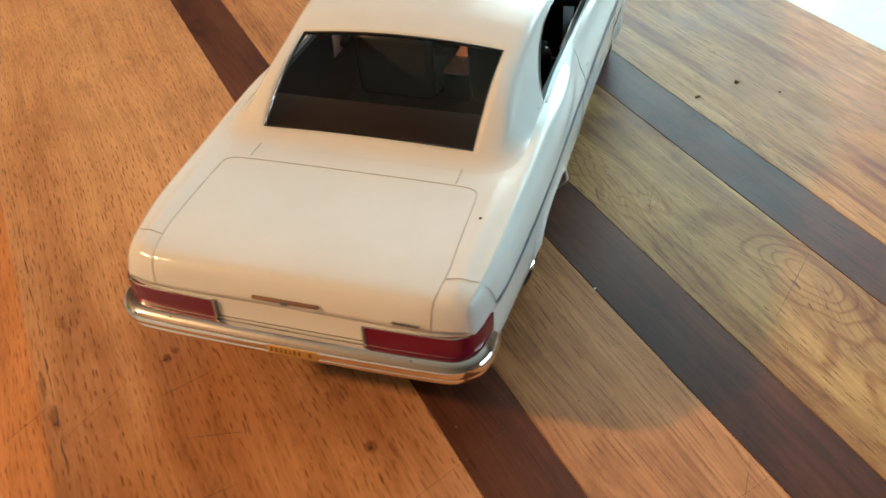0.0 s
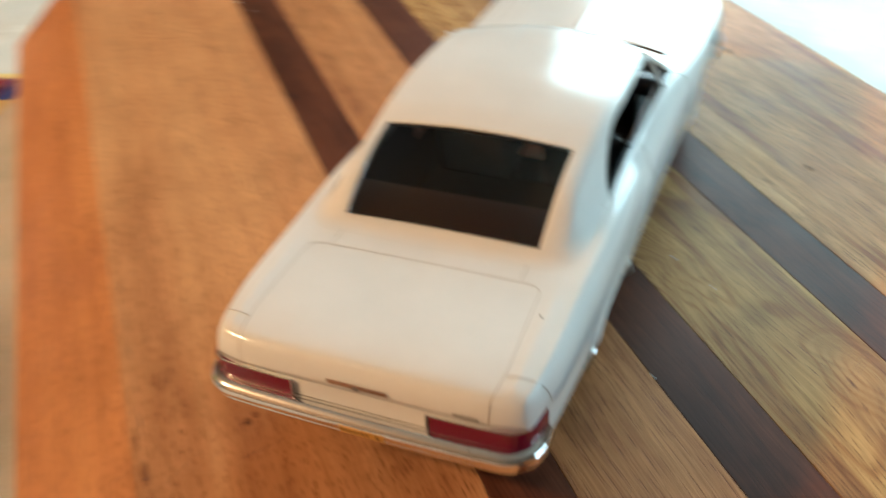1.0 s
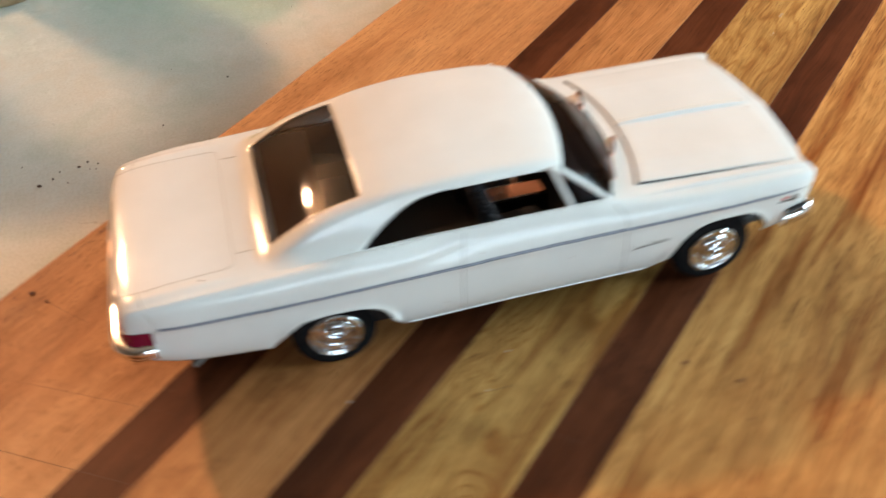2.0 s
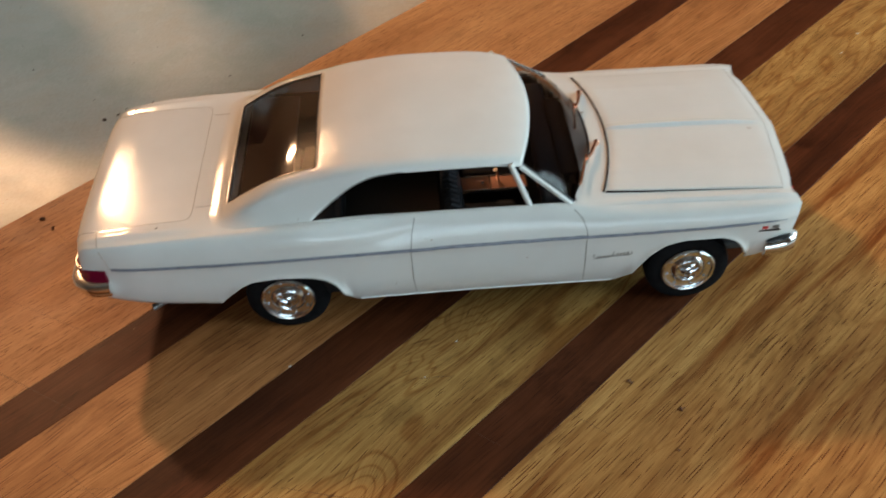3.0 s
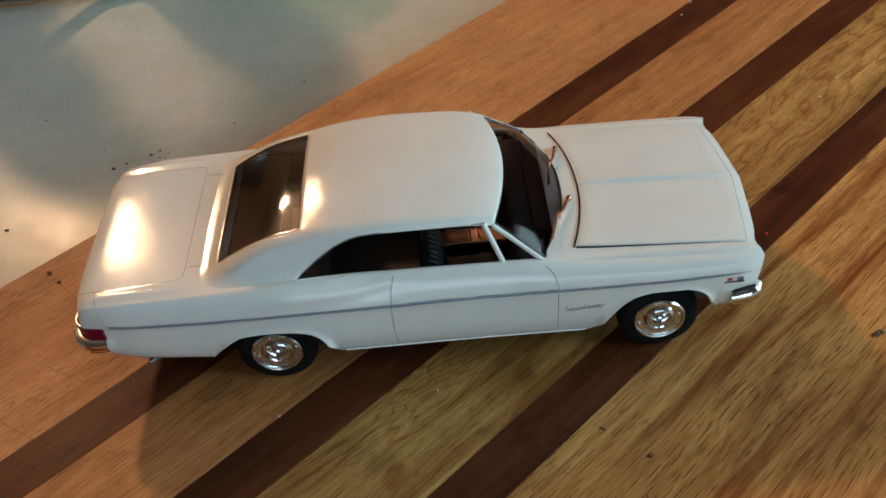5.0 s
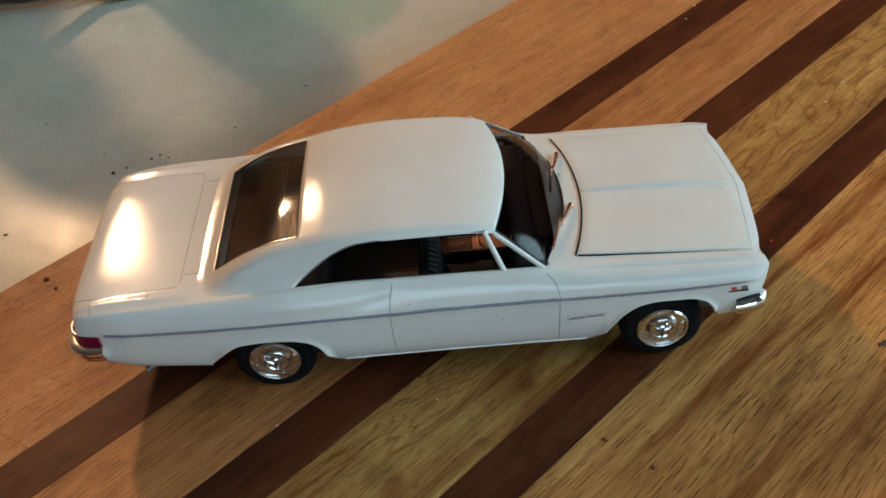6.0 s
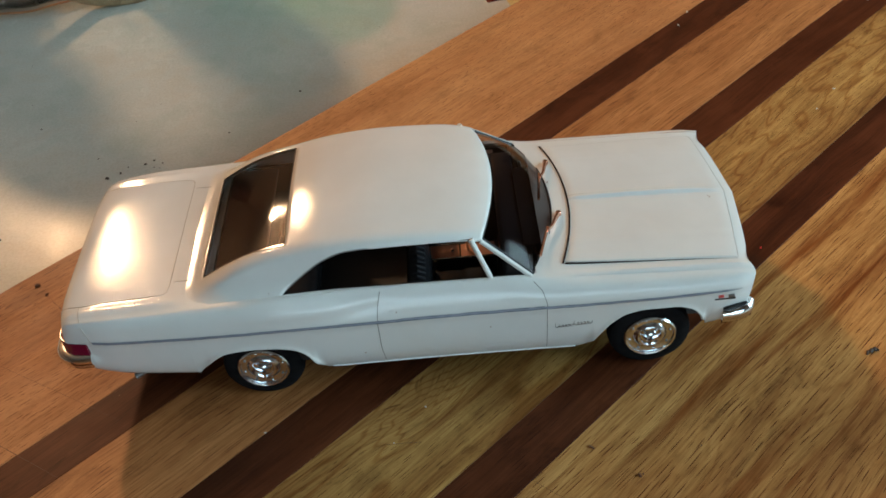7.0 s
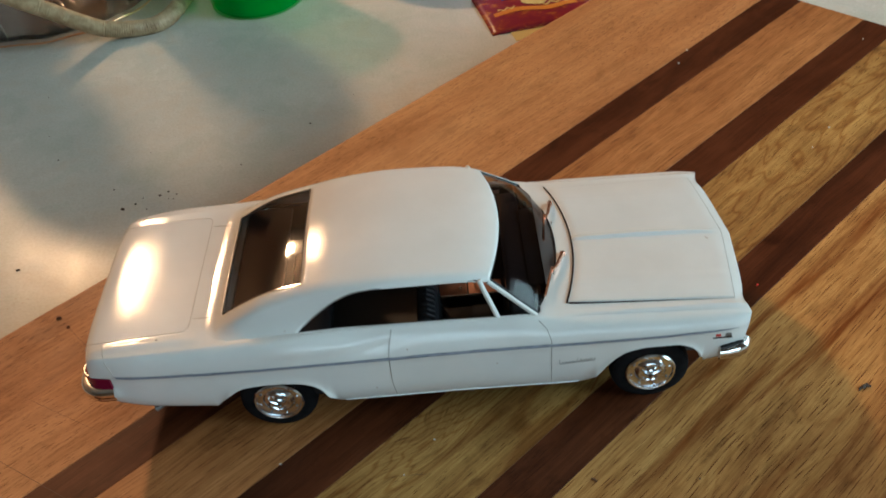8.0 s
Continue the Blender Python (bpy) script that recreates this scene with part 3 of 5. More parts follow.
def deck_z(x, y):
    """Height of the hood or trunk deck at (x, y)."""
    ys, zs, zd = Y_SHOULDER(x), Z_SHOULDER(x), Z_DECK(x)
    q = max(0.0, 1 - abs(y) / ys)
    return zs + (zd - zs) * (1 - (1 - q) ** (5 if x > -60 else 3)) + fender_ridge(x, y)


def side_y(x, z):
    """Half width of the body's side at (x, z)."""
    pts = half_section(x)[:NLOW + NUP]
    return float(np.interp(z, [p[1] for p in pts], [p[0] for p in pts]))


def stations():
    xs = set(np.round(np.arange(-110, 93.1, 1.5), 2)) | {-118, -117.9, -117.7, -117.4, -117.0, -116.5, -116.0, -115.4, -114.7, -113.8, -112.8, -111.4, -70.6, -70.4, 29.4, 29.6, 93}
    for x0, x1 in ((-78.6, -38.4), (38.4, 78.1)):
        xs |= set(np.round(np.arange(x0, x1, 0.6), 2))
    xs |= {-78.51, -78.49, -38.61, -38.59, 38.49, 38.51, 77.99, 78.01}
    return sorted(float(x) for x in xs)


def car_body():
    xs = stations()
    bm = bmesh.new()
    rows = [(x, half_section(x)) for x in xs]
    left, right = [], []
    for x, h in rows:
        right.append([bm.verts.new([c * MM for c in warp(x, -y, z)]) for y, z in h])
        left.append([bm.verts.new([c * MM for c in warp(x, y, z)]) for y, z in h])
    for side in (left, right):
        for a, b in zip(side, side[1:]):
            for j in range(len(a) - 1):
                bm.faces.new((a[j], b[j], b[j + 1], a[j + 1]))
    bmesh.ops.remove_doubles(bm, verts=bm.verts[:], dist=2e-6)
    ob = part("body", bm, PAINT, car, smooth=28)
    sol = ob.modifiers.new("thickness", "SOLIDIFY")
    sol.thickness, sol.offset = 0.0008, -1
    for k, name, inset in ((0, "tail_panel", 0.0), (-1, "nose_panel", -0.25)):
        x, h = rows[k]
        cols = 65
        bm = bmesh.new()
        end = [[bm.verts.new([c * MM for c in warp(x, y * (-1 + 2 * q / (cols - 1)), z)]) for q in range(cols)] for y, z in h if y > 1.0]
        for a, b in zip(end, end[1:]):
            for q in range(cols - 1):
                bm.faces.new((a[q], a[q + 1], b[q + 1], b[q]))
        part(name, bm, PAINT, ob, smooth=28).location.x = inset * MM


car = thing("model_car", "white two-door hardtop model car standing on a wooden board", "model car")
car_body()

# greenhouse: roof with its rear pillars in one shell
ROOF_Z = curve_of((-82, 41.5), (-79, 42.0), (-76.5, 42.35), (-74.5, 42.95), (-72.5, 44.2), (-66, 48.3), (-59, 51.8), (-53, 53.8), (-46.2, 55.3), (-36, 57.4), (-18, 58.8), (0, 58.4), (12, 57.1), (16.5, 55.7))
EDGE_Z = curve_of((-82, 41.3), (-79, 41.8), (-76.5, 42.15), (-74.5, 42.65), (-72.5, 43.7), (-66, 47.4), (-59, 50.7), (-53, 52.5), (-46.2, 53.9), (-36, 55.9), (-18, 57.1), (0, 56.7), (12, 55.5), (16.5, 54.4))
GUT_Y = curve_of((-82, 33.2), (-72, 31.8), (-60, 30.2), (-46, 29.4), (-20, 29.8), (5, 29.3), (16.5, 28.6))
BASE_Z = curve_of((-82, 39.6), (-75, 40.8), (-66, 41.6), (-50, 41.6))
GUT_Z = curve_of((-82, 40.9), (-79, 41.4), (-76, 41.95), (-72, 43.1), (-60, 46.8), (-46, 51.2), (-30, 54.0), (-18, 54.8), (5, 54.4), (16.5, 53.0))
WIN_TOP = curve_of((-49, 42.2), (-47, 43.7), (-41, 47.9), (-35, 51.5), (-29, 53.6), (-22, 54.4))
WIN_Y = 24.3
RW0, RW1 = -72.5, -46.2


def bow(x, y):
    """The windscreen's header bows forward in the middle."""
    k = max(0.0, (x + 20) / 37)
    return x - 5.2 * k * k * (abs(y) / 29) ** 2


def green_section(x):
    """Half of the roof's outline across x, from the middle outwards and down: (y, z)."""
    zr, ze, yg, zg = ROOF_Z(x), EDGE_Z(x), GUT_Y(x), GUT_Z(x)
    pts = [(WIN_Y * k / 8, zr + (ze - zr) * (k / 8) ** 2) for k in range(9)]
    for k in range(1, 7):
        t = k / 6
        c = (yg - 0.4, ze - 0.2)
        pts.append(((1 - t) ** 2 * WIN_Y + 2 * t * (1 - t) * c[0] + t * t * yg, (1 - t) ** 2 * ze + 2 * t * (1 - t) * c[1] + t * t * zg))
    zb = zg - 0.7 if x > -22 else (WIN_TOP(x) if x > -49 else BASE_Z(x))
    for k in range(1, 8):
        z = zg + (zb - zg) * k / 7
        t = (zg - z) / (zg - BASE_Z(x))
        pts.append((yg + (35.2 - yg) * t - 0.5 * math.sin(math.pi * t), z))
    # towards the tail the pillar melts into the quarter panel
    melt = min(1.0, max(0.0, (-61 - x) / 16))
    if melt:
        melt = melt * melt * (3 - 2 * melt)
        low = Z_SHOULDER(x) - 0.05
        for k in range(9, len(pts)):
            t = (k - 8) / (len(pts) - 9)
            y, z = WIN_Y + (35.4 - WIN_Y) * t, low + (ze - low) * (1 - t * t * (3 - 2 * t))
            pts[k] = (pts[k][0] + (y - pts[k][0]) * melt, pts[k][1] + (z - pts[k][1]) * melt)
    return pts


def roof():
    xs = [-82 + k * 9.5 / 8 for k in range(9)] + [RW0 + (RW1 - RW0) * k / 18 for k in range(1, 19)] + [RW1 + k * 1.5 for k in range(1, 42)]
    xs = sorted(set(round(x, 3) for x in xs if x < 16.4) | {16.5, -22.01, -49.01, -48.99})
    bm = bmesh.new()
    rows = []
    for x in xs:
        h = green_section(x)
        full = [(-y, z) for y, z in h[::-1]] + h[1:]
        rows.append((x, [bm.verts.new([c * MM for c in (bow(x, y), y, z)]) for y, z in full]))
    n = len(rows[0][1])
    mid = n // 2
    for (xa, a), (xb, b) in zip(rows, rows[1:]):
        for j in range(n - 1):
            in_window = RW0 - 0.01 < xa and xb < RW1 + 0.01 and mid - 8 <= j < mid + 8
            if not in_window:
                bm.faces.new((a[j], b[j], b[j + 1], a[j + 1]))
    for p in [p for p in bm.verts if not p.link_faces]:
        bm.verts.remove(p)
    ob = part("roof", bm, PAINT, car, smooth=50)
    sol = ob.modifiers.new("thickness", "SOLIDIFY")
    sol.thickness, sol.offset = 0.0009, -1
    return ob


roof()


def rear_glass_point(x, y):
    zr, ze = ROOF_Z(x), EDGE_Z(x)
    return (x, y, zr + (ze - zr) * (abs(y) / WIN_Y) ** 2 - 0.25)


part("rear_window", grid(lambda i, j: rear_glass_point(RW0 - 0.2 + (RW1 - RW0 + 0.4) * i / 16, -WIN_Y + 2 * WIN_Y * j / 16), 17, 17), CARGLASS, car, "smoky rear window glass", 180)

# windscreen between the header and the cowl


def header_point(s):
    y = 28.6 * s
    z = 55.5 + (53.0 - 55.5) * abs(s) ** 2.2 - 0.4
    return Vector((bow(16.5, y) - 0.3, y, z))


def cowl_point(s):
    y = 33.6 * s
    return Vector((34.5 - 9.2 * abs(s) ** 2.1, y, 42.7 - 1.0 * s * s))


def windscreen_point(s, t):
    a, b = header_point(s), cowl_point(s)
    p = a.lerp(b, t)
    out = Vector((0.5, 0, 0.85)) * (1.3 * math.sin(math.pi * t) * (1 - s ** 4))
    return tuple(p + out)


part("windscreen", grid(lambda i, j: windscreen_point(-1 + 2 * i / 24, j / 12), 25, 13), SCREENGLASS, car, "smoky curved windscreen glass", 180)
for s in (-1, 1):
    edge = [Vector(windscreen_point(s * 0.995, k / 10)) for k in range(11)]
    part("windscreen_pillar", tube([p + Vector((-0.35, s * 0.3, -0.2)) for p in edge], 0.74, 8), PAINT, car)
    part("pillar_seal", tube([p + Vector((0.3, -s * 0.45, 0.12)) for p in edge], 0.42, 6), BLACK, car, "thin dark windscreen seal")
part("windscreen_trim", tube([Vector(windscreen_point(-1 + 2 * k / 24, 1.0)) for k in range(25)], 0.35, 6), BLACK, car, "thin dark windscreen seal")
part("windscreen_trim", tube([Vector(windscreen_point(-1 + 2 * k / 24, 0.0)) + Vector((0.2, 0, 0)) for k in range(25)], 0.22, 6), BLACK, car, "thin dark header seal")
for y in (-WIN_Y, WIN_Y):
    part("rear_window_trim", tube([Vector(rear_glass_point(RW0 + (RW1 - RW0) * k / 12, y)) + Vector((0, 0, 0.2)) for k in range(13)], 0.2, 6), CHROME, car, "thin bright window trim")
for x in (RW0, RW1):
    part("rear_window_trim", tube([Vector(rear_glass_point(x, -WIN_Y + 2 * WIN_Y * k / 12)) + Vector((0, 0, 0.2)) for k in range(13)], 0.2, 6), BLACK, car, "thin dark window seal")


def side_opening(s):
    """The open side window: vent post, drip rail and belt line."""
    def top(x):
        return (GUT_Y(x) - 0.6, GUT_Z(x) - 0.4) if x > -22 else (GUT_Y(x) + (34.4 - GUT_Y(x)) * min(1, (GUT_Z(x) - WIN_TOP(x)) / (GUT_Z(x) - 42)) - 0.5, WIN_TOP(x) + 0.2)

    post = [(8.2 + 5.2 * k / 6, s * (29.4 + 4.8 * k / 6), 53.9 - 12 * k / 6) for k in range(7)]
    part("vent_post", tube(post, 0.82, 8), PAINT, car)
    line = [(x, s * (top(x)[0] + 0.45), top(x)[1] - 0.25) for x in np.linspace(-48.3, 8.5, 50)]
    part("drip_rail", tube(line, 0.2, 6), GREYINK, car, "thin grey drip rail")
    belt = [(x, s * (34.6), Z_SHOULDER(x) + 0.15) for x in np.linspace(-48, 21, 40)]
    part("belt_line", tube(belt, 0.25, 6), PAINT, car)


for s in (-1, 1):
    side_opening(s)


def interior():
    bm = box(bmesh.new(), -66, 30, -33, 33, 13, 15)
    for s in (-1, 1):
        box(bm, -68, 24.0, s * 32.8 - 0.6, s * 32.8 + 0.6, 14, 41.6)
    box(bm, 26.6, 27.8, -24, 24, 13, 41.0)
    box(bm, -70, -68, -32, 32, 13, 41.5)
    part("interior_tub", bm, BLACK, car)
    part("parcel_shelf", box(bmesh.new(), -70.3, -55, -31, 31, 40.4, 42.2, 0.8), SHELF, car, "dark brown parcel shelf")
    bm = bmesh.new()
    box(bm, 17, 25.5, -31.0, 31.0, 36, 41.2, 1.8, 3)
    box(bm, 24, 31.5, -20, 20, 37, 42.0, 1.2, 2)
    part("dashboard", bm, DASH, car, "glossy black dashboard")
    for s in (-1, 1):
        panel = part("door_trim_panel", box(bmesh.new(), -16, 19, s * 31.9 - 0.35, s * 31.9 + 0.35, 31, 41.0, 0.3), TRIMBROWN, car, "brown inner door panel")
        part("inner_door_handle", tube([(2, s * 31.3, 38.5), (2.4, s * 30.9, 37.4), (2.6, s * 31.0, 36.0)], 0.4, 8), CHROME, panel, "chrome inner handle")
        part("window_crank", tube([(-6, s * 31.4, 37.2), (-6, s * 30.8, 37.2), (-3.4, s * 30.6, 36.4), (-3.2, s * 30.0, 36.4)], [0.7, 0.45, 0.35, 0.6], 8), CHROME, panel, "chrome window crank")
        part("trim_strip", box(bmesh.new(), -15.5, 18.5, s * 31.3 - 0.25, s * 31.3 + 0.25, 39.4, 40.0, 0.1), CHROME, panel, "bright trim strip")
        part("armrest", box(bmesh.new(), -12, 4, s * 30.6 - 1.0, s * 30.6 + 1.0, 32.2, 34.2, 0.6), VINYL, panel, "black armrest")
    for s in (-1, 1):
        seat = part("seat", box(bmesh.new(), -6, 14, s * 16.5 - 11.5, s * 16.5 + 11.5, 15, 22.5, 3, 3), VINYL, car, "black vinyl seat")
        bm = box(bmesh.new(), -10, -4.6, s * 16.5 - 11.5, s * 16.5 + 11.5, 17, 37.5, 2.4, 3)
        bmesh.ops.rotate(bm, verts=bm.verts[:], cent=Vector((-6, 0, 18)) * MM, matrix=Matrix.Rotation(radians(-7), 3, "Y"))
        back = part("seat_back", bm, VINYL, seat, "black seat back")
        for k in range(9):
            y = s * 16.5 - 9.2 + 2.3 * k
            part("rib", tube([(-4.4, y, 21), (-5.2, y, 28), (-5.9, y, 33.5), (-6.8, y, 36.6), (-8.6, y, 37.7), (-10.6, y, 36.9)], [0.7, 0.85, 0.9, 0.9, 0.8, 0.5], 8), VINYL, back)
    bm = box(bmesh.new(), -58, -42, -30, 30, 15, 25, 3, 3)
    box(bm, -64, -57, -30, 30, 20, 40, 2.5, 3)
    part("rear_seat", bm, VINYL, car, "black vinyl rear seat")
    console = part("console", box(bmesh.new(), -5.5, 17, -3.8, 3.8, 14.5, 23.6, 0.8), BLACK, car, "centre console with a copper-brown top")
    part("console_top", box(bmesh.new(), -5, 16.5, -3.0, 3.4, 23.5, 24.1, 0.25), CONSOLE, console, "copper-brown top panel")
    for y in (-3.4, 3.6):
        part("console_trim", box(bmesh.new(), -5.2, 16.8, y - 0.35, y + 0.3, 23.2, 24.4, 0.25), CHROME, console, "bright trim strip")
    part("shift_lever", tube([(7.5, 0.2, 24), (7.2, 0.2, 27), (6.6, 0.2, 29.2)], [0.5, 0.4, 0.8], 8), CHROME, console, "chrome shift lever")
    part("console_gap", box(bmesh.new(), 4.6, 5.1, -3.0, 3.4, 23.9, 24.2), BLACK, console)
    part("console_knob", lathe([(0.5, 0), (0.5, 0.5), (0.2, 0.8), (0, 0.85)], 12, "z", (2.4, -0.2, 24.1)), CHROME, console, "small chrome knob")
    ring = [(12 + 2.2 * math.sin(a), 15.5 + 8.5 * math.cos(a), 38.5 + 7.6 * math.sin(a)) for a in (2 * math.pi * k / 28 for k in range(28))]
    wheel = part("steering_wheel", tube(ring, 0.55, 6, closed=True), VINYL, car, "thin black steering wheel")
    part("steering_column", tube([(12, 15.5, 38.5), (22, 15.5, 36.5)], 1.0, 8), BLACK, wheel)
    part("mirror", box(bmesh.new(), 11, 12, -5, 5, 49.5, 52, 0.4), BLACK, car, "interior rear-view mirror")


interior()


def chassis():
    bm = box(bmesh.new(), -104, 84, -27, 27, 12.5, 15.5, 1)
    box(bm, -37, 37, -34.5, 34.5, 11.8, 15, 1)
    box(bm, -40, 32, -6, 6, 8.5, 12.6, 1)
    box(bm, -108, -80, -22, 22, 13.5, 19, 1.5)
    part("chassis", bm, CHASSIS, car, "dull black underside")
    for x0, x1 in ((-80, -37.5), (37.5, 79)):
        for s in (-1, 1):
            bm = grid(lambda i, j: ((x0 + x1) / 2 + (x1 - x0) / 2 * math.cos(math.pi * (1 - i / 16)), s * (26 + 9.0 * j / 3), 17 + 14 * math.sin(math.pi * i / 16) ** 0.6), 17, 4)
            part("wheel_well", bm, CHASSIS, car, smooth=60)
            part("wheel_well_wall", box(bmesh.new(), x0 + 1, x1 - 1, s * 25.6 - 0.4, s * 25.6 + 0.4, 12, 31), CHASSIS, car)
    for x in (AXLE_REAR, AXLE_FRONT):
        part("axle", tube([(x, -30, TYRE_R), (x, 30, TYRE_R)], 1.2, 8), CHASSIS, car)
    for s in (-1, 1):
        part("exhaust_pipe", tube([(-60, s * 22, 12), (-80, s * 24, 11), (-96, s * 28, 11.3), (-101.5, s * 31.0, 10.0)], 1.1, 10), GREYINK, car, "dull grey exhaust pipe")


chassis()


def wheel(x, s):
    """A tyre with its chrome wheel cover."""
    y0 = s * 34.4
    o = s
    prof = [(8.0, -7.6), (11.2, -8.0), (12.4, -7.0), (TYRE_R, -5.6), (TYRE_R, -2.0), (12.3, -0.9), (11.3, -0.2), (9.6, 0.15), (8.4, 0.0), (8.0, -0.5), (8.0, -7.6)]
    tyre = part("tyre", lathe([(r, o * h) for r, h in prof], 48, "y", (x, y0, TYRE_R)), RUBBER, car, "plain black rubber tyre", 35)
    tread = bmesh.new()
    for k in (-4.6, -3.8, -3.0):
        ring = [(x + (TYRE_R + 0.02) * math.cos(a), y0 + o * k, TYRE_R + (TYRE_R + 0.02) * math.sin(a)) for a in (2 * math.pi * q / 40 for q in range(40))]
        tube(ring, 0.14, 4, tread, True)
    part("tread_rib", tread, RUBBER, tyre)
    prof = [(8.1, -0.6), (8.15, 0.3), (7.75, 0.75), (7.3, 0.55), (7.0, -0.15), (6.2, -0.45), (5.2, -0.4), (4.5, 0.35), (4.0, 0.65), (3.5, 0.5), (3.0, 0.05), (2.3, 0.1), (1.7, 0.75), (0.9, 1.15), (0.0, 1.25)]
    cover = part("wheel_cover", lathe([(r, o * h) for r, h in prof], 48, "y", (x, y0, TYRE_R)), WHEELCHROME, tyre, "shiny chrome wheel cover", 30)
    for k in range(8):
        a = 2 * math.pi * (k + 0.3) / 8
        c = (x + 6.3 * math.cos(a), y0 - o * 0.4, TYRE_R + 6.3 * math.sin(a))
        part("stud", lathe([(0.42, 0.0), (0.4, o * 0.3), (0.2, o * 0.45), (0, o * 0.5)], 10, "y", c), GREYINK if k % 2 else WHEELCHROME, cover)
    for k in range(3):
        a = 2 * math.pi * k / 3 + 0.5
        p = [(x + r * math.cos(a), y0 + o * h, TYRE_R + r * math.sin(a)) for r, h in ((0.4, 1.2), (2.0, 1.25), (3.6, 0.85))]
        part("spinner_blade", tube(p, [0.5, 0.42, 0.25], 6), WHEELCHROME, cover)
    part("hub_centre", lathe([(0.95, o * 1.1), (0.9, o * 1.45), (0, o * 1.55)], 16, "y", (x, y0, TYRE_R)), BLACK, cover, "dark hub centre")


for x in (AXLE_REAR, AXLE_FRONT):
    for s in (-1, 1):
        wheel(x, s)


def tail_x(y):
    return -118.0 + 4.0 * (abs(y) / 38) ** 7


def bumpers():
    arc = [(-112.4 - 6.4 * math.sin(a), -30.7 - 6.4 * math.cos(a)) for a in (math.pi / 2 * k / 8 for k in range(9))]
    half = [(-108.6, -36.9), (-110.3, -37.0)] + arc + [(-119.1, -24.0), (-119.3, -12.0)]
    path = half + [(-119.35, 0.0)] + [(a, -b) for a, b in half[::-1]]
    prof = [(-1.4, 22.8), (0.0, 22.6), (0.9, 22.9), (1.35, 23.5), (1.4, 24.1), (1.15, 24.55), (1.75, 24.8), (2.1, 25.4), (2.2, 26.2), (2.0, 27.0), (1.5, 27.7), (0.7, 28.15), (-0.3, 28.3), (-1.4, 28.1)]
    rear = part("rear_bumper", sweep_plan([(x, y) for x, y in path][::-1], prof), CHROME, car, "bright chrome rear bumper", 45)
    for y in (-25, 25):
        part("bumper_seam", tube([(tail_x(y) - 2.6, y, 24.8), (tail_x(y) - 2.9, y, 26.6), (tail_x(y) - 2.4, y, 28.1)], 0.09, 5), GAP, rear)
    plate = part("number_plate", box(bmesh.new(), -121.55, -120.4, -6.8, 3.6, 24.75, 26.75, 0.15), PLATE, car, "yellow number plate with dark marks")
    for k, (y, wd) in enumerate(((2.8, 0.6), (1.8, 0.6), (0.8, 0.5), (-0.2, 0.6), (-1.1, 0.3), (-2.0, 0.6), (-3.0, 0.6), (-5.2, 0.7))):
        part("mark", box(bmesh.new(), -121.6, -121.4, y - wd / 2 * 0.8, y + wd / 2 * 0.8, 25.2, 26.3), PLATEINK, plate)
    # front bumper, wrapping round the fenders
    front = [(81.6, -38.6), (83.6, -38.9), (86.8, -39.0), (89.4, -38.2), (90.6, -36.4)] + [(88.6 + 1.2 * math.cos(y / 36 * 1.5), y) for y in np.linspace(-34, 34, 15)]
    front += [(90.6, 36.4), (89.4, 38.2), (86.8, 39.0), (83.6, 38.9), (81.6, 38.6)]
    taper = [(-1.6, 20.4), (0.3, 20.4), (1.0, 21.2), (1.3, 23.2), (1.0, 24.8), (0.2, 25.6), (-1.6, 25.4)]
    bm = sweep_plan(front, taper)
    for p in bm.verts:
        k = min(1.0, max(0.0, (p.co.x / MM - 80) / 10))
        p.co.z += (2.4 * k - 0.6) * MM
    part("front_bumper", bm, CHROME, car, "bright chrome front bumper", 50)
    for s in (-1, 1):
        slot = [(81.5 + 7.0 * t, s * (39.15 - 0.9 * t * t), 26.3 + 1.5 * t) for t in np.linspace(0, 1, 8)]
        part("marker_slot", tube(slot, [0.5, 0.7, 0.75, 0.75, 0.75, 0.7, 0.6, 0.4], 8), BLACK, car, "dark slot over the bumper end")
    part("grille", box(bmesh.new(), 85.0, 86.5, -33, 33, 24, 35, 0.3), GAP, car, "dark recessed grille")


bumpers()


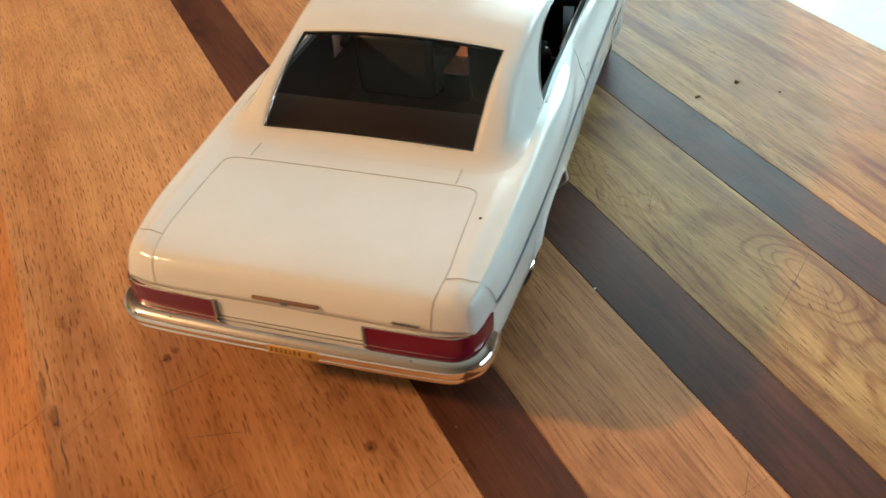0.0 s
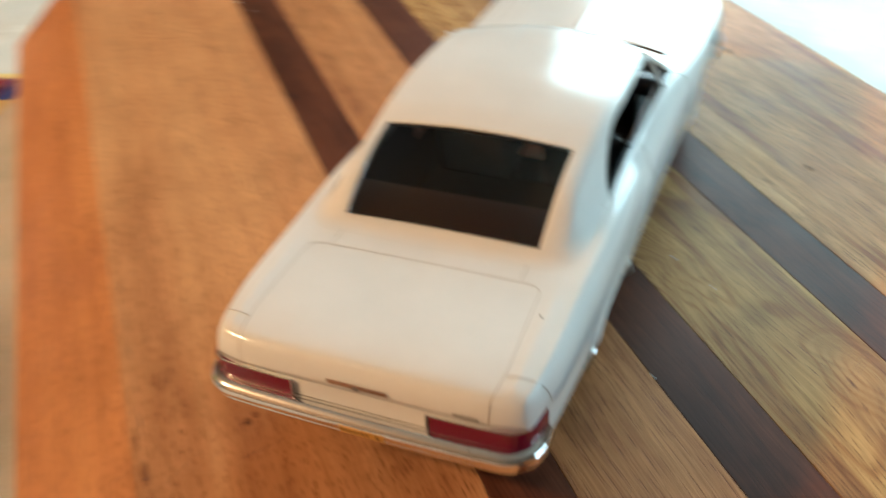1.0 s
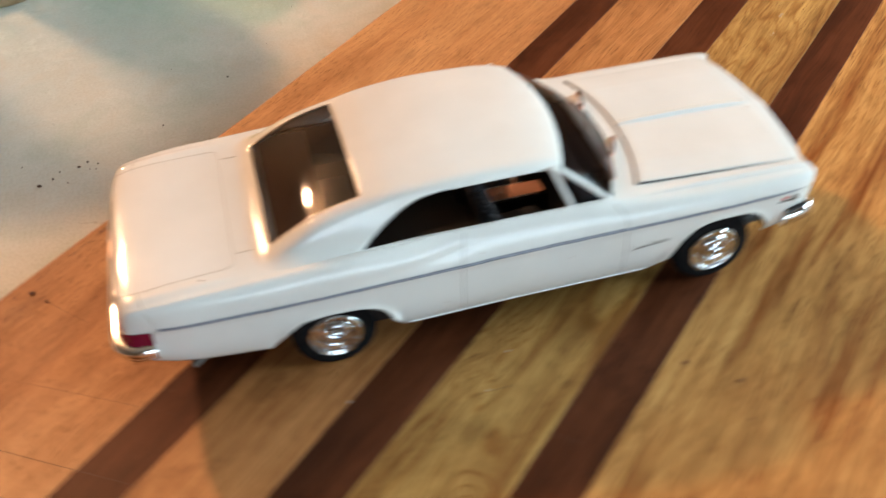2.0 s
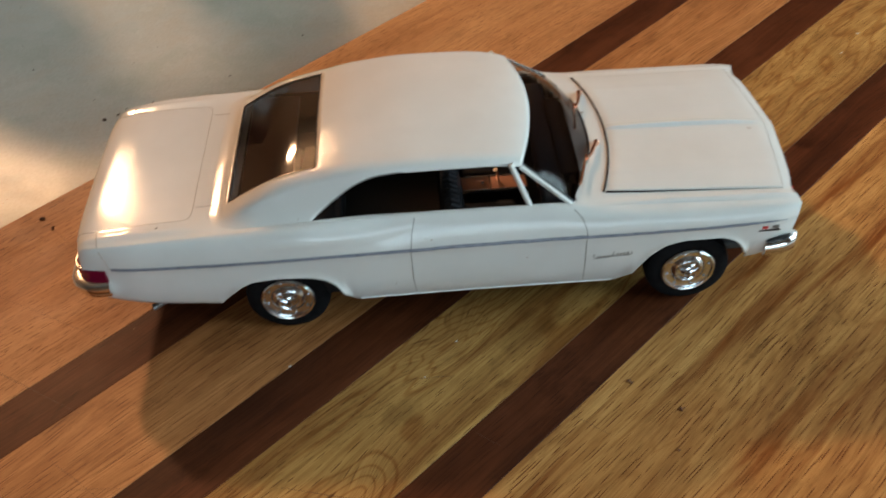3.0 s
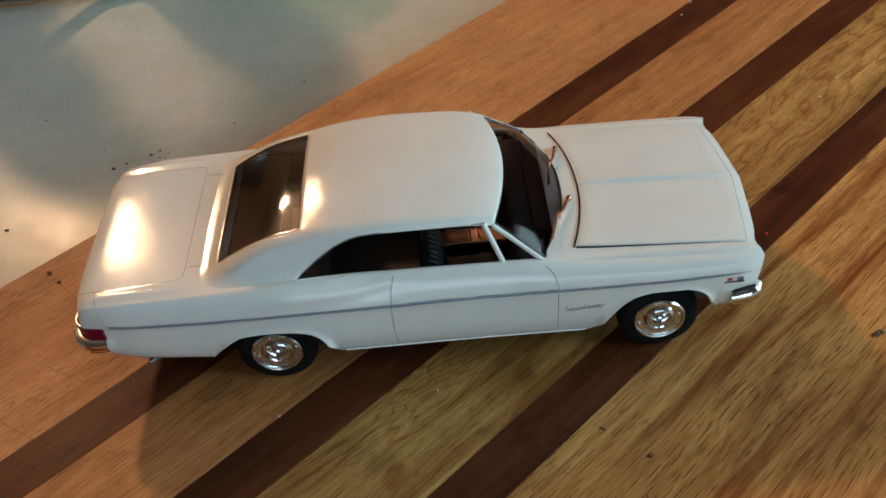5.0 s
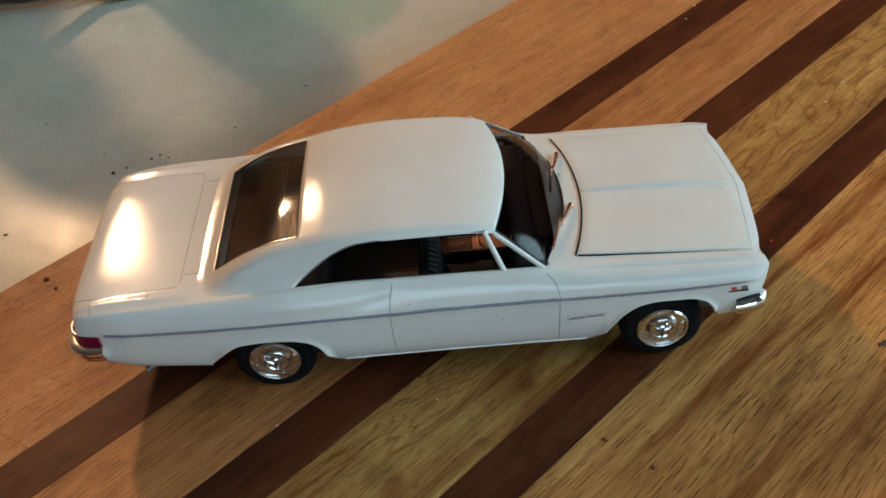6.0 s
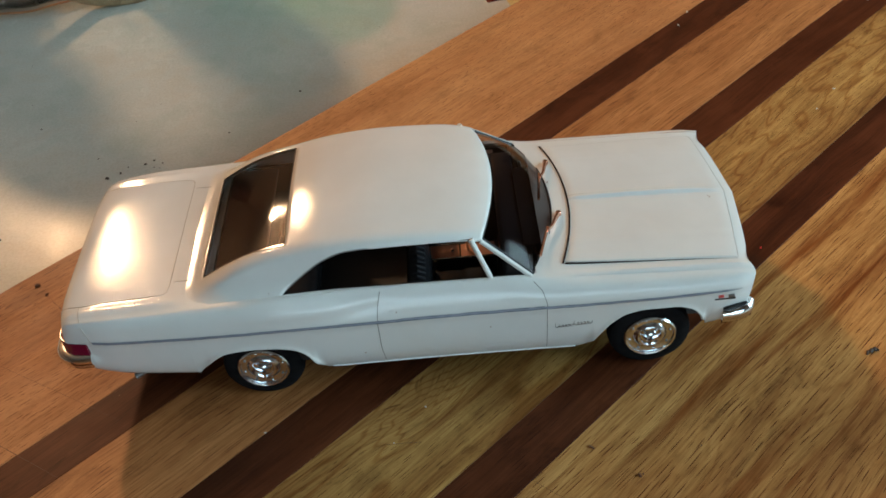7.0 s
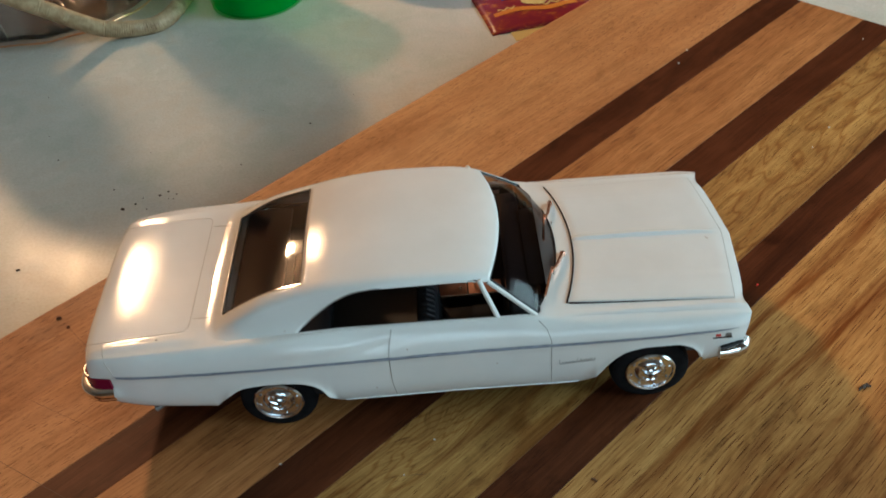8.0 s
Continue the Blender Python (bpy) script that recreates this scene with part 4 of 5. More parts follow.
def tail_lights():
    for s in (-1, 1):
        path = [(-117.7, s * 15.6), (-117.6, s * 22.0), (-117.4, s * 28.0)] + [(-112.0 - 5.2 * math.cos(a), s * (31.3 + 5.2 * math.sin(a))) for a in (math.pi / 2 * k / 8 for k in range(9))] + [(-108.5, s * 37.1)]
        if s > 0:
            path = path[::-1]
        # lens wraps round the corner over the bumper
        prof = [(-0.8, 28.3), (0.75, 28.3), (0.9, 29.4), (0.6, 30.4), (0.9, 31.4), (0.7, 32.4), (-0.8, 32.6)]
        bm = sweep_plan(path[::-1] if s < 0 else path[::-1], prof)
        lens = part("tail_light", bm, LENS, car, "dark red tail light lens", 30)
        for z in (28.3, 32.7):
            pts = [(x - 0.55, y, z) for x, y in path[:] if abs(y) < 36]
            part("lens_rim", tube(pts, 0.22, 6), CHROME, lens, "thin chrome rim")
        part("lens_rim", box(bmesh.new(), -118.7, -117.8, s * 15.4 - 0.4, s * 15.4 + 0.3, 28.6, 32.7, 0.2), GREYINK, lens, "grey end cap")
    part("tail_trim", tube([(tail_x(y) - 0.1, y, 28.7) for y in np.linspace(-15, 15, 11)], 0.12, 6), DARKLINE, car, "dark gap line")
    bar = part("emblem_bar", box(bmesh.new(), -118.5, -117.9, -6.8, 6.8, 35.0, 35.75, 0.2), BROWN_SPECK_REFLECT, car, "chrome emblem bar coloured brown for its wood reflection")
    part("emblem", box(bmesh.new(), -118.7, -118.4, -0.8, 0.8, 34.8, 35.7, 0.15), GREYINK, bar, "small grey emblem")
    script = [(-118.0, y, 34.6 + 0.4 * math.sin(k * 2.3)) for k, y in enumerate(np.linspace(-21, -26.4, 40))]
    part("script_emblem", tube(script, 0.11, 5), GREYINK, car, "small grey script emblem")


tail_lights()


def on_deck(pairs, lift=0.0, n=10):
    """Points on the deck along a plan line."""
    out = []
    for (xa, ya), (xb, yb) in zip(pairs, pairs[1:]):
        for k in range(n):
            x, y = xa + (xb - xa) * k / n, ya + (yb - ya) * k / n
            out.append(warp(x, y, deck_z(x, y) + lift))
    x, y = pairs[-1]
    out.append(warp(x, y, deck_z(x, y) + lift))
    return out


def on_side(pairs, s, lift=0.0, n=8):
    out = []
    for (xa, za), (xb, zb) in zip(pairs, pairs[1:]):
        for k in range(n):
            x, z = xa + (xb - xa) * k / n, za + (zb - za) * k / n
            out.append(warp(x, s * (side_y(x, z) + lift), z))
    x, z = pairs[-1]
    out.append(warp(x, s * (side_y(x, z) + lift), z))
    return out


def panels():
    # trunk lid seam
    for s in (-1, 1):
        edge = on_deck([(-83.2, 0.0), (-83.2, s * 24.8), (-83.5, s * 27.0), (-84.4, s * 28.2), (-85.8, s * 28.6), (-108, s * 29.4), (-113, s * 29.0), (-116, s * 28.6), (-117.2, s * 28.45), (-117.8, s * 28.4), (-117.99, s * 28.4)], 0.02, 6)
        part("trunk_seam", tube(edge, 0.1, 5), SEAM, car)
        part("deck_seam", tube(on_deck([(-74, s * 23), (-82.3, s * 23.3)], 0.02, 6), 0.13, 5), SEAM, car)
        part("corner_seam", tube(on_deck([(-110.5, s * 29.4), (-110.5, s * 35.2)], 0.02, 6) + on_side([(-110.5, 38.5), (-109.5, 36), (-109.0, 33.4)], s, 0.02, 4), 0.13, 5), SEAM, car)
    part("aerial_hole", lathe([(0.3, -0.2), (0.3, 0.08), (0.15, 0.1), (0, 0.1)], 12, "z", (-92.6, -31.2, deck_z(-92.6, -31.2))), GAP, car, "small dark aerial hole")
    for x, z in ((-26.4, 19.8), (-15.2, 36.2), (12.0, 27.0)):
        part("paint_speck", lathe([(0.22, -0.15), (0.2, -0.28), (0, -0.3)], 8, "y", (x, -side_y(x, z) + 0.2, z)), BROWN_SPECK_REFLECT, car, "tiny brown paint speck")
    for x, y in ((84.6, -3.8), (84.2, -3.2), (41.2, 0.6), (35.0, 8.6), (-52.0, -33.6)):
        z = deck_z(x, y) if abs(y) < 30 else 43.0
        part("paint_speck", lathe([(0.2, -0.1), (0.17, 0.42), (0, 0.44)], 8, "z", (x, y, z)), BROWN_SPECK_REFLECT, car, "tiny brown paint speck")
    # doors
    for s in (-1, 1):
        part("door_seam", tube(on_side([(-19.5, 42.2), (-20.6, 38), (-21.2, 33), (-21.2, 22), (-20.6, 14.4)], s, -0.02), 0.13, 5), DARKLINE, car)
        part("door_seam", tube(on_side([(25.5, 41.2), (27.8, 39.0), (29.0, 35.5), (29.0, 22), (29.0, 14.2)], s, -0.02), 0.13, 5), DARKLINE, car)
        part("sill_trim", tube(on_side([(-37.5, 12.4), (0, 12.4), (38, 12.4)], s, 0.1, 12), 0.3, 6), PAINT, car)
        handle = (-16.8, s * (side_y(-16.8, 37.0) + 0.2), 37.0)
        part("door_lock", lathe([(0.45, -0.3), (0.45, s * 0.25), (0, s * 0.35)], 10, "y", handle), PAINT, car)
        # hand-painted pinstripe along the crease
        xs = np.linspace(-108.5, 87.5, 110)
        def stripe(shift, half, seed):
            wob = [random.Random(seed + k).uniform(-0.1, 0.1) for k in range(len(xs))]

            def pt(i, j):
                x = float(xs[i])
                step = 0.18 if -14 < x < 29 else 0.0
                thin = min(1.0, max(0.15, (88 - x) / 14))
                z = Z_CREASE(x) + 0.25 + step + shift * thin + wob[i] * 0.8 + (j - 1) * (half * thin + 0.4 * wob[(i * 7) % len(xs)])
                return warp(x, s * (side_y(x, z) + 0.14), z)
            return grid(pt, len(xs), 3)
        line = part("side_stripe", stripe(0.0, 0.5, 5), LILAC, car, "thin blue-grey painted side stripe", 180)
        for shift, half in ((0.36, 0.13), (-0.34, 0.2)):
            edge = part("stripe_edge", stripe(shift, half, 40), STRIPE, line, "darker hand-painted edge", 180)
            edge.location.y = s * 0.00005
        for x0, x1 in ((31.6, 36.6), (37.2, 42.2)):
            rng = random.Random(int(x0))
            tall = [1.0] + [rng.choice((0.35, 0.45, 0.6)) for _ in range(8)]
            pts = []
            for k in range(57):
                t = k / 56
                h = tall[min(8, int(t * 9))]
                a = t * 2 * math.pi * 5
                pts.append((x0 + (x1 - x0) * t - 0.5 * math.sin(a), 24.9 + 0.1 * (x0 - 31) + 0.3 * t + h * math.cos(a) + (0.4 if t < 0.11 else 0.0)))
            part("script_emblem", tube(on_side(pts, s, 0.08, 1), 0.085, 5), GREYINK, car, "small grey script emblem")
        y = side_y(82, 31.5)
        badge = part("fender_badge", box(bmesh.new(), 78.6, 84.6, s * y - 0.25, s * y + 0.25, 30.4, 30.9, 0.1), INK, car, "small badge with crossed flags")
        part("flag", box(bmesh.new(), 79.4, 81.0, s * y - 0.3, s * y + 0.3, 31.3, 32.3, 0.1), REDINK, badge)
        part("flag", box(bmesh.new(), 82.4, 84.2, s * y - 0.3, s * y + 0.3, 31.3, 32.3, 0.1), GREYINK, badge)


panels()


def hood():
    """The hood: a loose panel with a middle ridge, standing a little proud of the deck."""
    def rear_x(y):
        return 40.4 - 5.2 * (abs(y) / 29.5) ** 2.0

    def front_x(y):
        return 90.0 - 3.8 * (abs(y) / 30)

    def pt(i, j):
        k = -1 + 2 * j / 220
        t = i / 30
        wid = 29.5 + 1.8 * t
        y = wid * k
        x = rear_x(y) + (front_x(y) - rear_x(y)) * t
        ridge = 1.05 * math.exp(-(abs(y) / 1.0) ** 4) * math.sin(math.pi * min(1, t * 1.02 + 0.02)) ** 0.35
        side = 0.14 * math.exp(-((abs(y) - 21) / 1.6) ** 2)
        return (x, y, deck_z(x, y) + (0.3 if 0 < i < 30 and 0 < j < 220 else -0.1 if i == 0 or j == 0 else 0.1) + ridge + side * (1 - 0.6 * t))
    bm = grid(pt, 31, 221)
    part("hood", bm, PAINT, car, smooth=75)
    rear = [(rear_x(y) - 0.25, y, deck_z(rear_x(y), y) + 0.2) for y in np.linspace(-29.8, 29.8, 25)]
    part("hood_gap", tube(rear, 0.28, 6), GAP, car, "dark gap behind the hood")
    line = [(35.5 + 50.6 * t, -29.9 - 1.8 * t, deck_z(35.5 + 50.6 * t, 29.9 + 1.8 * t) + 0.12) for t in np.linspace(0, 1, 16)]
    part("hood_gap", tube(line, [0.32 - 0.3 * (k / 15) ** 0.8 for k in range(16)], 6), GAP, car, "dark gap beside the hood")
    line = [(front_x(y) + 0.25, y, deck_z(front_x(y), y) + 0.1) for y in np.linspace(-31.2, 31.2, 25)]
    part("hood_gap", tube(line, 0.065, 6), SEAM, car)
    for (xa, ya), (xb, yb) in (((35.6, 19.0), (31.0, -1.5)), ((36.4, -8.0), (28.4, -28.0))):
        za, zb = 43.4, 44.2
        arm = part("wiper_arm", tube([(xa, ya, za), ((xa * 2 + xb) / 3, (2 * ya + yb) / 3, za + 0.9), ((xa + xb) / 2 - 0.6, (ya + yb) / 2, zb + 0.7)], [0.8, 0.55, 0.4], 6), WARMCHROME, car, "chrome wiper arm coloured with its warm reflection")
        part("wiper_blade", tube([((xa * 3 + xb * 2) / 5 - 1.2, (ya * 3 + yb * 2) / 5, zb + 0.6), (xb, yb, zb - 0.2)], 0.45, 6), WARMCHROME, arm, "chrome wiper blade coloured with its warm reflection")
        part("wiper_pivot", lathe([(1.0, -0.6), (0.9, 0.4), (0.5, 0.8), (0, 0.9)], 12, "z", (xa, ya, za - 0.2)), WARMCHROME, arm)


hood()

# ---- things on the counter ----


def packet(name, label, m, w, h, mat):
    """A flat printed pouch, slightly pillowed, with crimped ends."""
    pk = thing(name, label, "packet", m=m)

    def pt(i, j):
        a, b = -1 + 2 * i / 16, -1 + 2 * j / 20
        z = 0.4 + 3.2 * (1 - a ** 4) * (1 - abs(b) ** 3) + 0.3 * math.sin(9 * a + 5 * b)
        return (w / 2 * a, h / 2 * b, z)
    bm = grid(pt, 17, 21)
    pouch = part("pouch", bm, mat, pk, smooth=60)
    sol = pouch.modifiers.new("thickness", "SOLIDIFY")
    sol.thickness, sol.offset = 0.0004, -1

    def print_patch(pname, fn, pm, n=12):
        def top(i, j):
            x, y = fn(i / n, j / 4)
            a, b = 2 * x / w, 2 * y / h
            z = 0.4 + 3.2 * (1 - a ** 4) * (1 - abs(b) ** 3) + 0.3 * math.sin(9 * a + 5 * b)
            return (x, y, z + 0.75)
        part(pname, grid(top, n + 1, 5), pm, pouch, smooth=180)
    return pk, print_patch


def packets():
    pk, pr = packet("snack_packet", "dark red snack packet with blue and yellow print", pose(0.063, 0.371, -0.050, 0, 0, 11), 74, 92, PACKRED)
    pr("blue_panel", lambda u, t: (-20 + 44 * u, -8 + 26 * t + 3 * math.sin(4 * u)), PACKBLUE)
    pr("yellow_panel", lambda u, t: (-8 + 20 * u, -16 + 14 * t * (0.4 + 0.6 * math.sin(math.pi * u)) - 4 * math.sin(math.pi * u)), PACKYELLOW)
    pr("pale_panel", lambda u, t: (-24 + 26 * u, 20 + 5 * t + 5 * u), PACKPALE)
    pr("orange_band", lambda u, t: (-30 + 58 * u, -27 + 5 * t + 2 * math.sin(7 * u)), PACKORANGE)
    pr("orange_band", lambda u, t: (24 + 4 * t + 1.5 * math.sin(8 * u), -24 + 52 * u), PACKORANGE)
    pr("print_mark", lambda u, t: (-26 + 12 * u, -20 + 1.5 * t + 1.2 * math.sin(14 * u)), PACKYELLOW)
    pr("print_mark", lambda u, t: (2 + 20 * u, -22 + 1.8 * t + 1.6 * math.sin(18 * u)), PACKYELLOW)
    # a second, pale blue leaflet shows from beneath its edge
    lf = thing("leaflet", "thin pale printed leaflet under the snack packet", "leaflet", m=pose(0.074, 0.356, -0.0499, 0, 0, 13))
    sheet = part("sheet", box(bmesh.new(), -34, 34, -40, 20, 0.02, 0.3), PACKYELLOW, lf)
    part("blue_print", box(bmesh.new(), 4, 34, -40.2, -30, 0.3, 0.5), PACKBLUE, sheet)


packets()


def cup():
    c = thing("green_cup", "translucent green plastic cup standing on the counter", "cup", m=pose(-0.127, 0.405, -0.050))
    prof = [(0.0, 0.6), (29.5, 0.6), (31.6, 1.8), (33.5, 12), (38, 82), (38.8, 84), (39.4, 83.6), (38.9, 81), (35.0, 12), (33.2, 1.0), (31.5, 0.0), (0, 0.0)]
    part("cup_wall", lathe(prof, 56), GREEN, c)
    part("base_ring", lathe([(28, 0.9), (30.2, 0.7), (31.4, 2.6), (29.5, 3.2)], 48), GREEN, c)


cup()


def pink_bowl():
    c = thing("pink_bowl", "glossy pink plastic bowl on the counter", "bowl", m=pose(-0.014, 0.468, -0.050))
    prof = [(0, 1.5), (26, 1.4), (28, 0.0), (31, 0.2), (40, 5), (53, 17), (60, 33), (62.5, 43), (63.5, 45), (62.0, 45.6), (60, 43), (57, 32), (50, 19), (38, 8), (0, 4)]
    part("bowl_wall", lathe(prof, 56), PINK, c)


pink_bowl()


def glide(points, per=8):
    """A closed smooth loop through points."""
    out, n = [], len(points)
    for k in range(n):
        a, b, c, d = (Vector(points[(k + q) % n]) for q in (-1, 0, 1, 2))
        for q in range(per):
            t = q / per
            out.append(0.5 * (2 * b + (c - a) * t + (2 * a - 5 * b + 4 * c - d) * t * t + (3 * b - a - 3 * c + d) * t ** 3))
    return out


def glass_jar():
    d = thing("glass_jar", "large clear patterned glass jar with a rattan-wrapped handle on the counter", "jar", m=pose(-0.285, 0.440, -0.050))
    prof = ((0, 3.0), (40, 3.0), (68, 3.2), (78, 4.4), (84.5, 8.5), (86, 22), (88, 45), (89.5, 90), (90.5, 140), (90, 178), (88, 192), (85, 200))

    def pt(i, j):
        a = 2 * math.pi * i / 120
        r, z = prof[j]
        r += (1.0 if j > 3 else 0.0) * math.sin(30 * a + 0.05 * z) + (0.8 if j > 4 else 0.0) * math.sin(7 * a + 0.09 * z)
        return (r * math.cos(a), r * math.sin(a), z + 0.5 * math.sin(15 * a) * (1 < j < 5))
    body = part("jar_body", grid(pt, 120, len(prof), close_u=True), DISHGLASS, d, "clear patterned glass", 30)
    sol = body.modifiers.new("thickness", "SOLIDIFY")
    sol.thickness = 0.0028
    rng = random.Random(3)
    for k in range(26):
        a = 2 * math.pi * k / 26
        q = a + rng.uniform(0.12, 0.2)
        part("moulded_rib", tube([(56 * math.cos(a), 56 * math.sin(a), 4.2), (70 * math.cos(q), 70 * math.sin(q), 5.4), (80 * math.cos(q + 0.1), 80 * math.sin(q + 0.1), 7)], [1.2, 2.6, 1.4], 8), DISHGLASS, body)
    part("gilt_rim", tube([(85.4 * math.cos(a), 85.4 * math.sin(a), 5.0 + 0.5 * math.sin(15 * a)) for a in (2 * math.pi * k / 120 for k in range(120))], 0.7, 6, closed=True), GILT, body, "worn bronze foot rim")
    # handle: a loop bound with rattan, lying over the rim onto the counter
    loop = [(-20, -97, 70), (-2, -97, 54), (14, -93, 41), (27, -90, 32), (42, -85, 20), (58, -79, 9), (78, -75, 5), (95, -68, 5), (103, -42, 5), (106, -10, 6), (105, 25, 14), (90, 55, 32), (62, 78, 60), (20, 98, 84), (-30, 97, 100), (-75, 72, 105), (-99, 20, 102), (-92, -45, 95), (-58, -82, 84)]
    pts = glide(loop, 9)
    handle = part("handle", tube(pts, 5.3, 12, closed=True), RATTAN, d, "rattan-wrapped handle")
    bm = bmesh.new()
    n = len(pts)
    for k in range(n):
        a, b = pts[k], pts[(k + 1) % n]
        dr = (b - a).normalized()
        s1 = dr.cross(Vector((0, 0, 1))).normalized()
        s2 = s1.cross(dr)
        for q in (0.0, 0.5):
            c = a.lerp(b, q) + dr * rng.uniform(-0.3, 0.3)
            tube([c + (s1 * math.cos(w) + s2 * math.sin(w)) * 5.2 for w in (2 * math.pi * z / 12 for z in range(12))], 0.75, 4, bm, True)
    part("binding", bm, RATTAN, handle, "pale rattan binding")


glass_jar()


def brown_box():
    c = thing("brown_card_packet", "small brown and orange printed card packet on the counter", "packet", m=pose(0.115, 0.51, -0.050, 0, 0, 20))
    p = part("card", box(bmesh.new(), -45, 45, -30, 30, 0, 14, 1.0), BROWNPACK, c)
    part("orange_band", box(bmesh.new(), -45.3, 45.3, -30.3, -10, 3, 14.3, 0.8), PACKORANGE, p)


brown_box()


def flake(bm, x, y, z, size, rng):
    """A small uneven crumb resting at (x, y, z), millimetres."""
    r = bmesh.ops.create_icosphere(bm, subdivisions=1, radius=size * MM)
    a = rng.uniform(0, 6.3)
    for p in r["verts"]:
        q = Vector((p.co.x * rng.uniform(0.8, 1.5), p.co.y * rng.uniform(0.5, 1.0), p.co.z * 0.55))
        q.rotate(Euler((0, 0, a)))
        p.co = q + Vector((x, y, z + size * 0.42)) * MM


def crumbs():
    rng = random.Random(11)
    bm = bmesh.new()
    for x, y, sz in ((-173, 163, 1.3), (-167, 167, 0.8), (-155, 173, 0.9), (-151, 176, 0.7), (-146, 173, 0.6), (-147, 169, 0.5), (-164, 172, 0.5), (-78, 232, 0.7), (-114, 196, 0.6), (-160, 162, 0.4), (-222, 216, 0.6), (-216, 120, 0.9), (-182, 182, 0.5), (-150, 170, 0.4)):
        flake(bm, x, y, CT, sz, rng)
    for _ in range(26):
        flake(bm, rng.uniform(-300, 60), rng.uniform(170, 330), CT, rng.uniform(0.15, 0.35), rng)
    tagged(part("crumbs", bm, CRUMB, smooth=30), "dark crumbs scattered on the countertop", "crumbs", kind="stuff")
    bm = bmesh.new()
    for x, y, sz in ((38.4, -65.2, 0.65), (39.2, -65.9, 0.45), (50.8, -76.6, 0.7), (51.8, -76.2, 0.4), (-153.4, 27.8, 1.0), (-148.3, 22.4, 0.8), (-120, -14, 0.5), (-131, 54, 0.5), (47, -90, 0.5), (-133, 60, 0.35), (-107.6, 40.7, 0.45), (-108.3, 41.6, 0.3)):
        flake(bm, x, y, 0, sz, rng)
    tagged(part("wood_debris", bm, BROWNCRUMB, smooth=30), "dark brown debris flakes on the board", "debris", kind="stuff")
    bm = bmesh.new()
    for x, y, sz in ((130.4, -37.9, 0.8), (131.6, -37.4, 1.0), (132.8, -36.9, 0.9), (133.8, -37.2, 0.5), (129.8, -38.6, 0.4), (70.5, -68, 0.35)):
        flake(bm, x, y, 0, sz, rng)
    tagged(part("grey_flake", bm, CRUMB, smooth=30), "dark grey crumbled flake on the board", "flake", kind="stuff")
    bm = bmesh.new()
    for x, y, sz in ((127, 191, 0.9), (120, 179, 0.5), (215, 187, 0.6), (172, 112, 0.6), (160, 98, 0.5), (-60, -50, 0.4), (-10, -45, 0.4), (-20, -58, 0.3)):
        flake(bm, x, y, 0, sz, rng)
    tagged(part("pale_specks", bm, PALECRUMB, smooth=30), "pale dust specks on the board", "specks", kind="stuff")
    # added tiny domes that stand in for the bulb's glints on the wood
    bm = bmesh.new()
    for x, y in ((-99, -52), (-173, 40), (-112, -24)):
        for _ in range(7):
            flake(bm, x + rng.gauss(0, 2.6), y + rng.gauss(0, 2.2), -0.02, rng.uniform(0.1, 0.28), rng)
    tagged(part("glint_drops", bm, GLINT, smooth=60), "tiny glossy drops added to give bulb glints on the board", "drops", kind="stuff")
    bm = bmesh.new()
    flake(bm, 112, 14.7, 0, 0.5, rng)
    tagged(part("red_speck", bm, REDCRUMB, smooth=30), "tiny red paint speck on the board", "speck", kind="stuff")


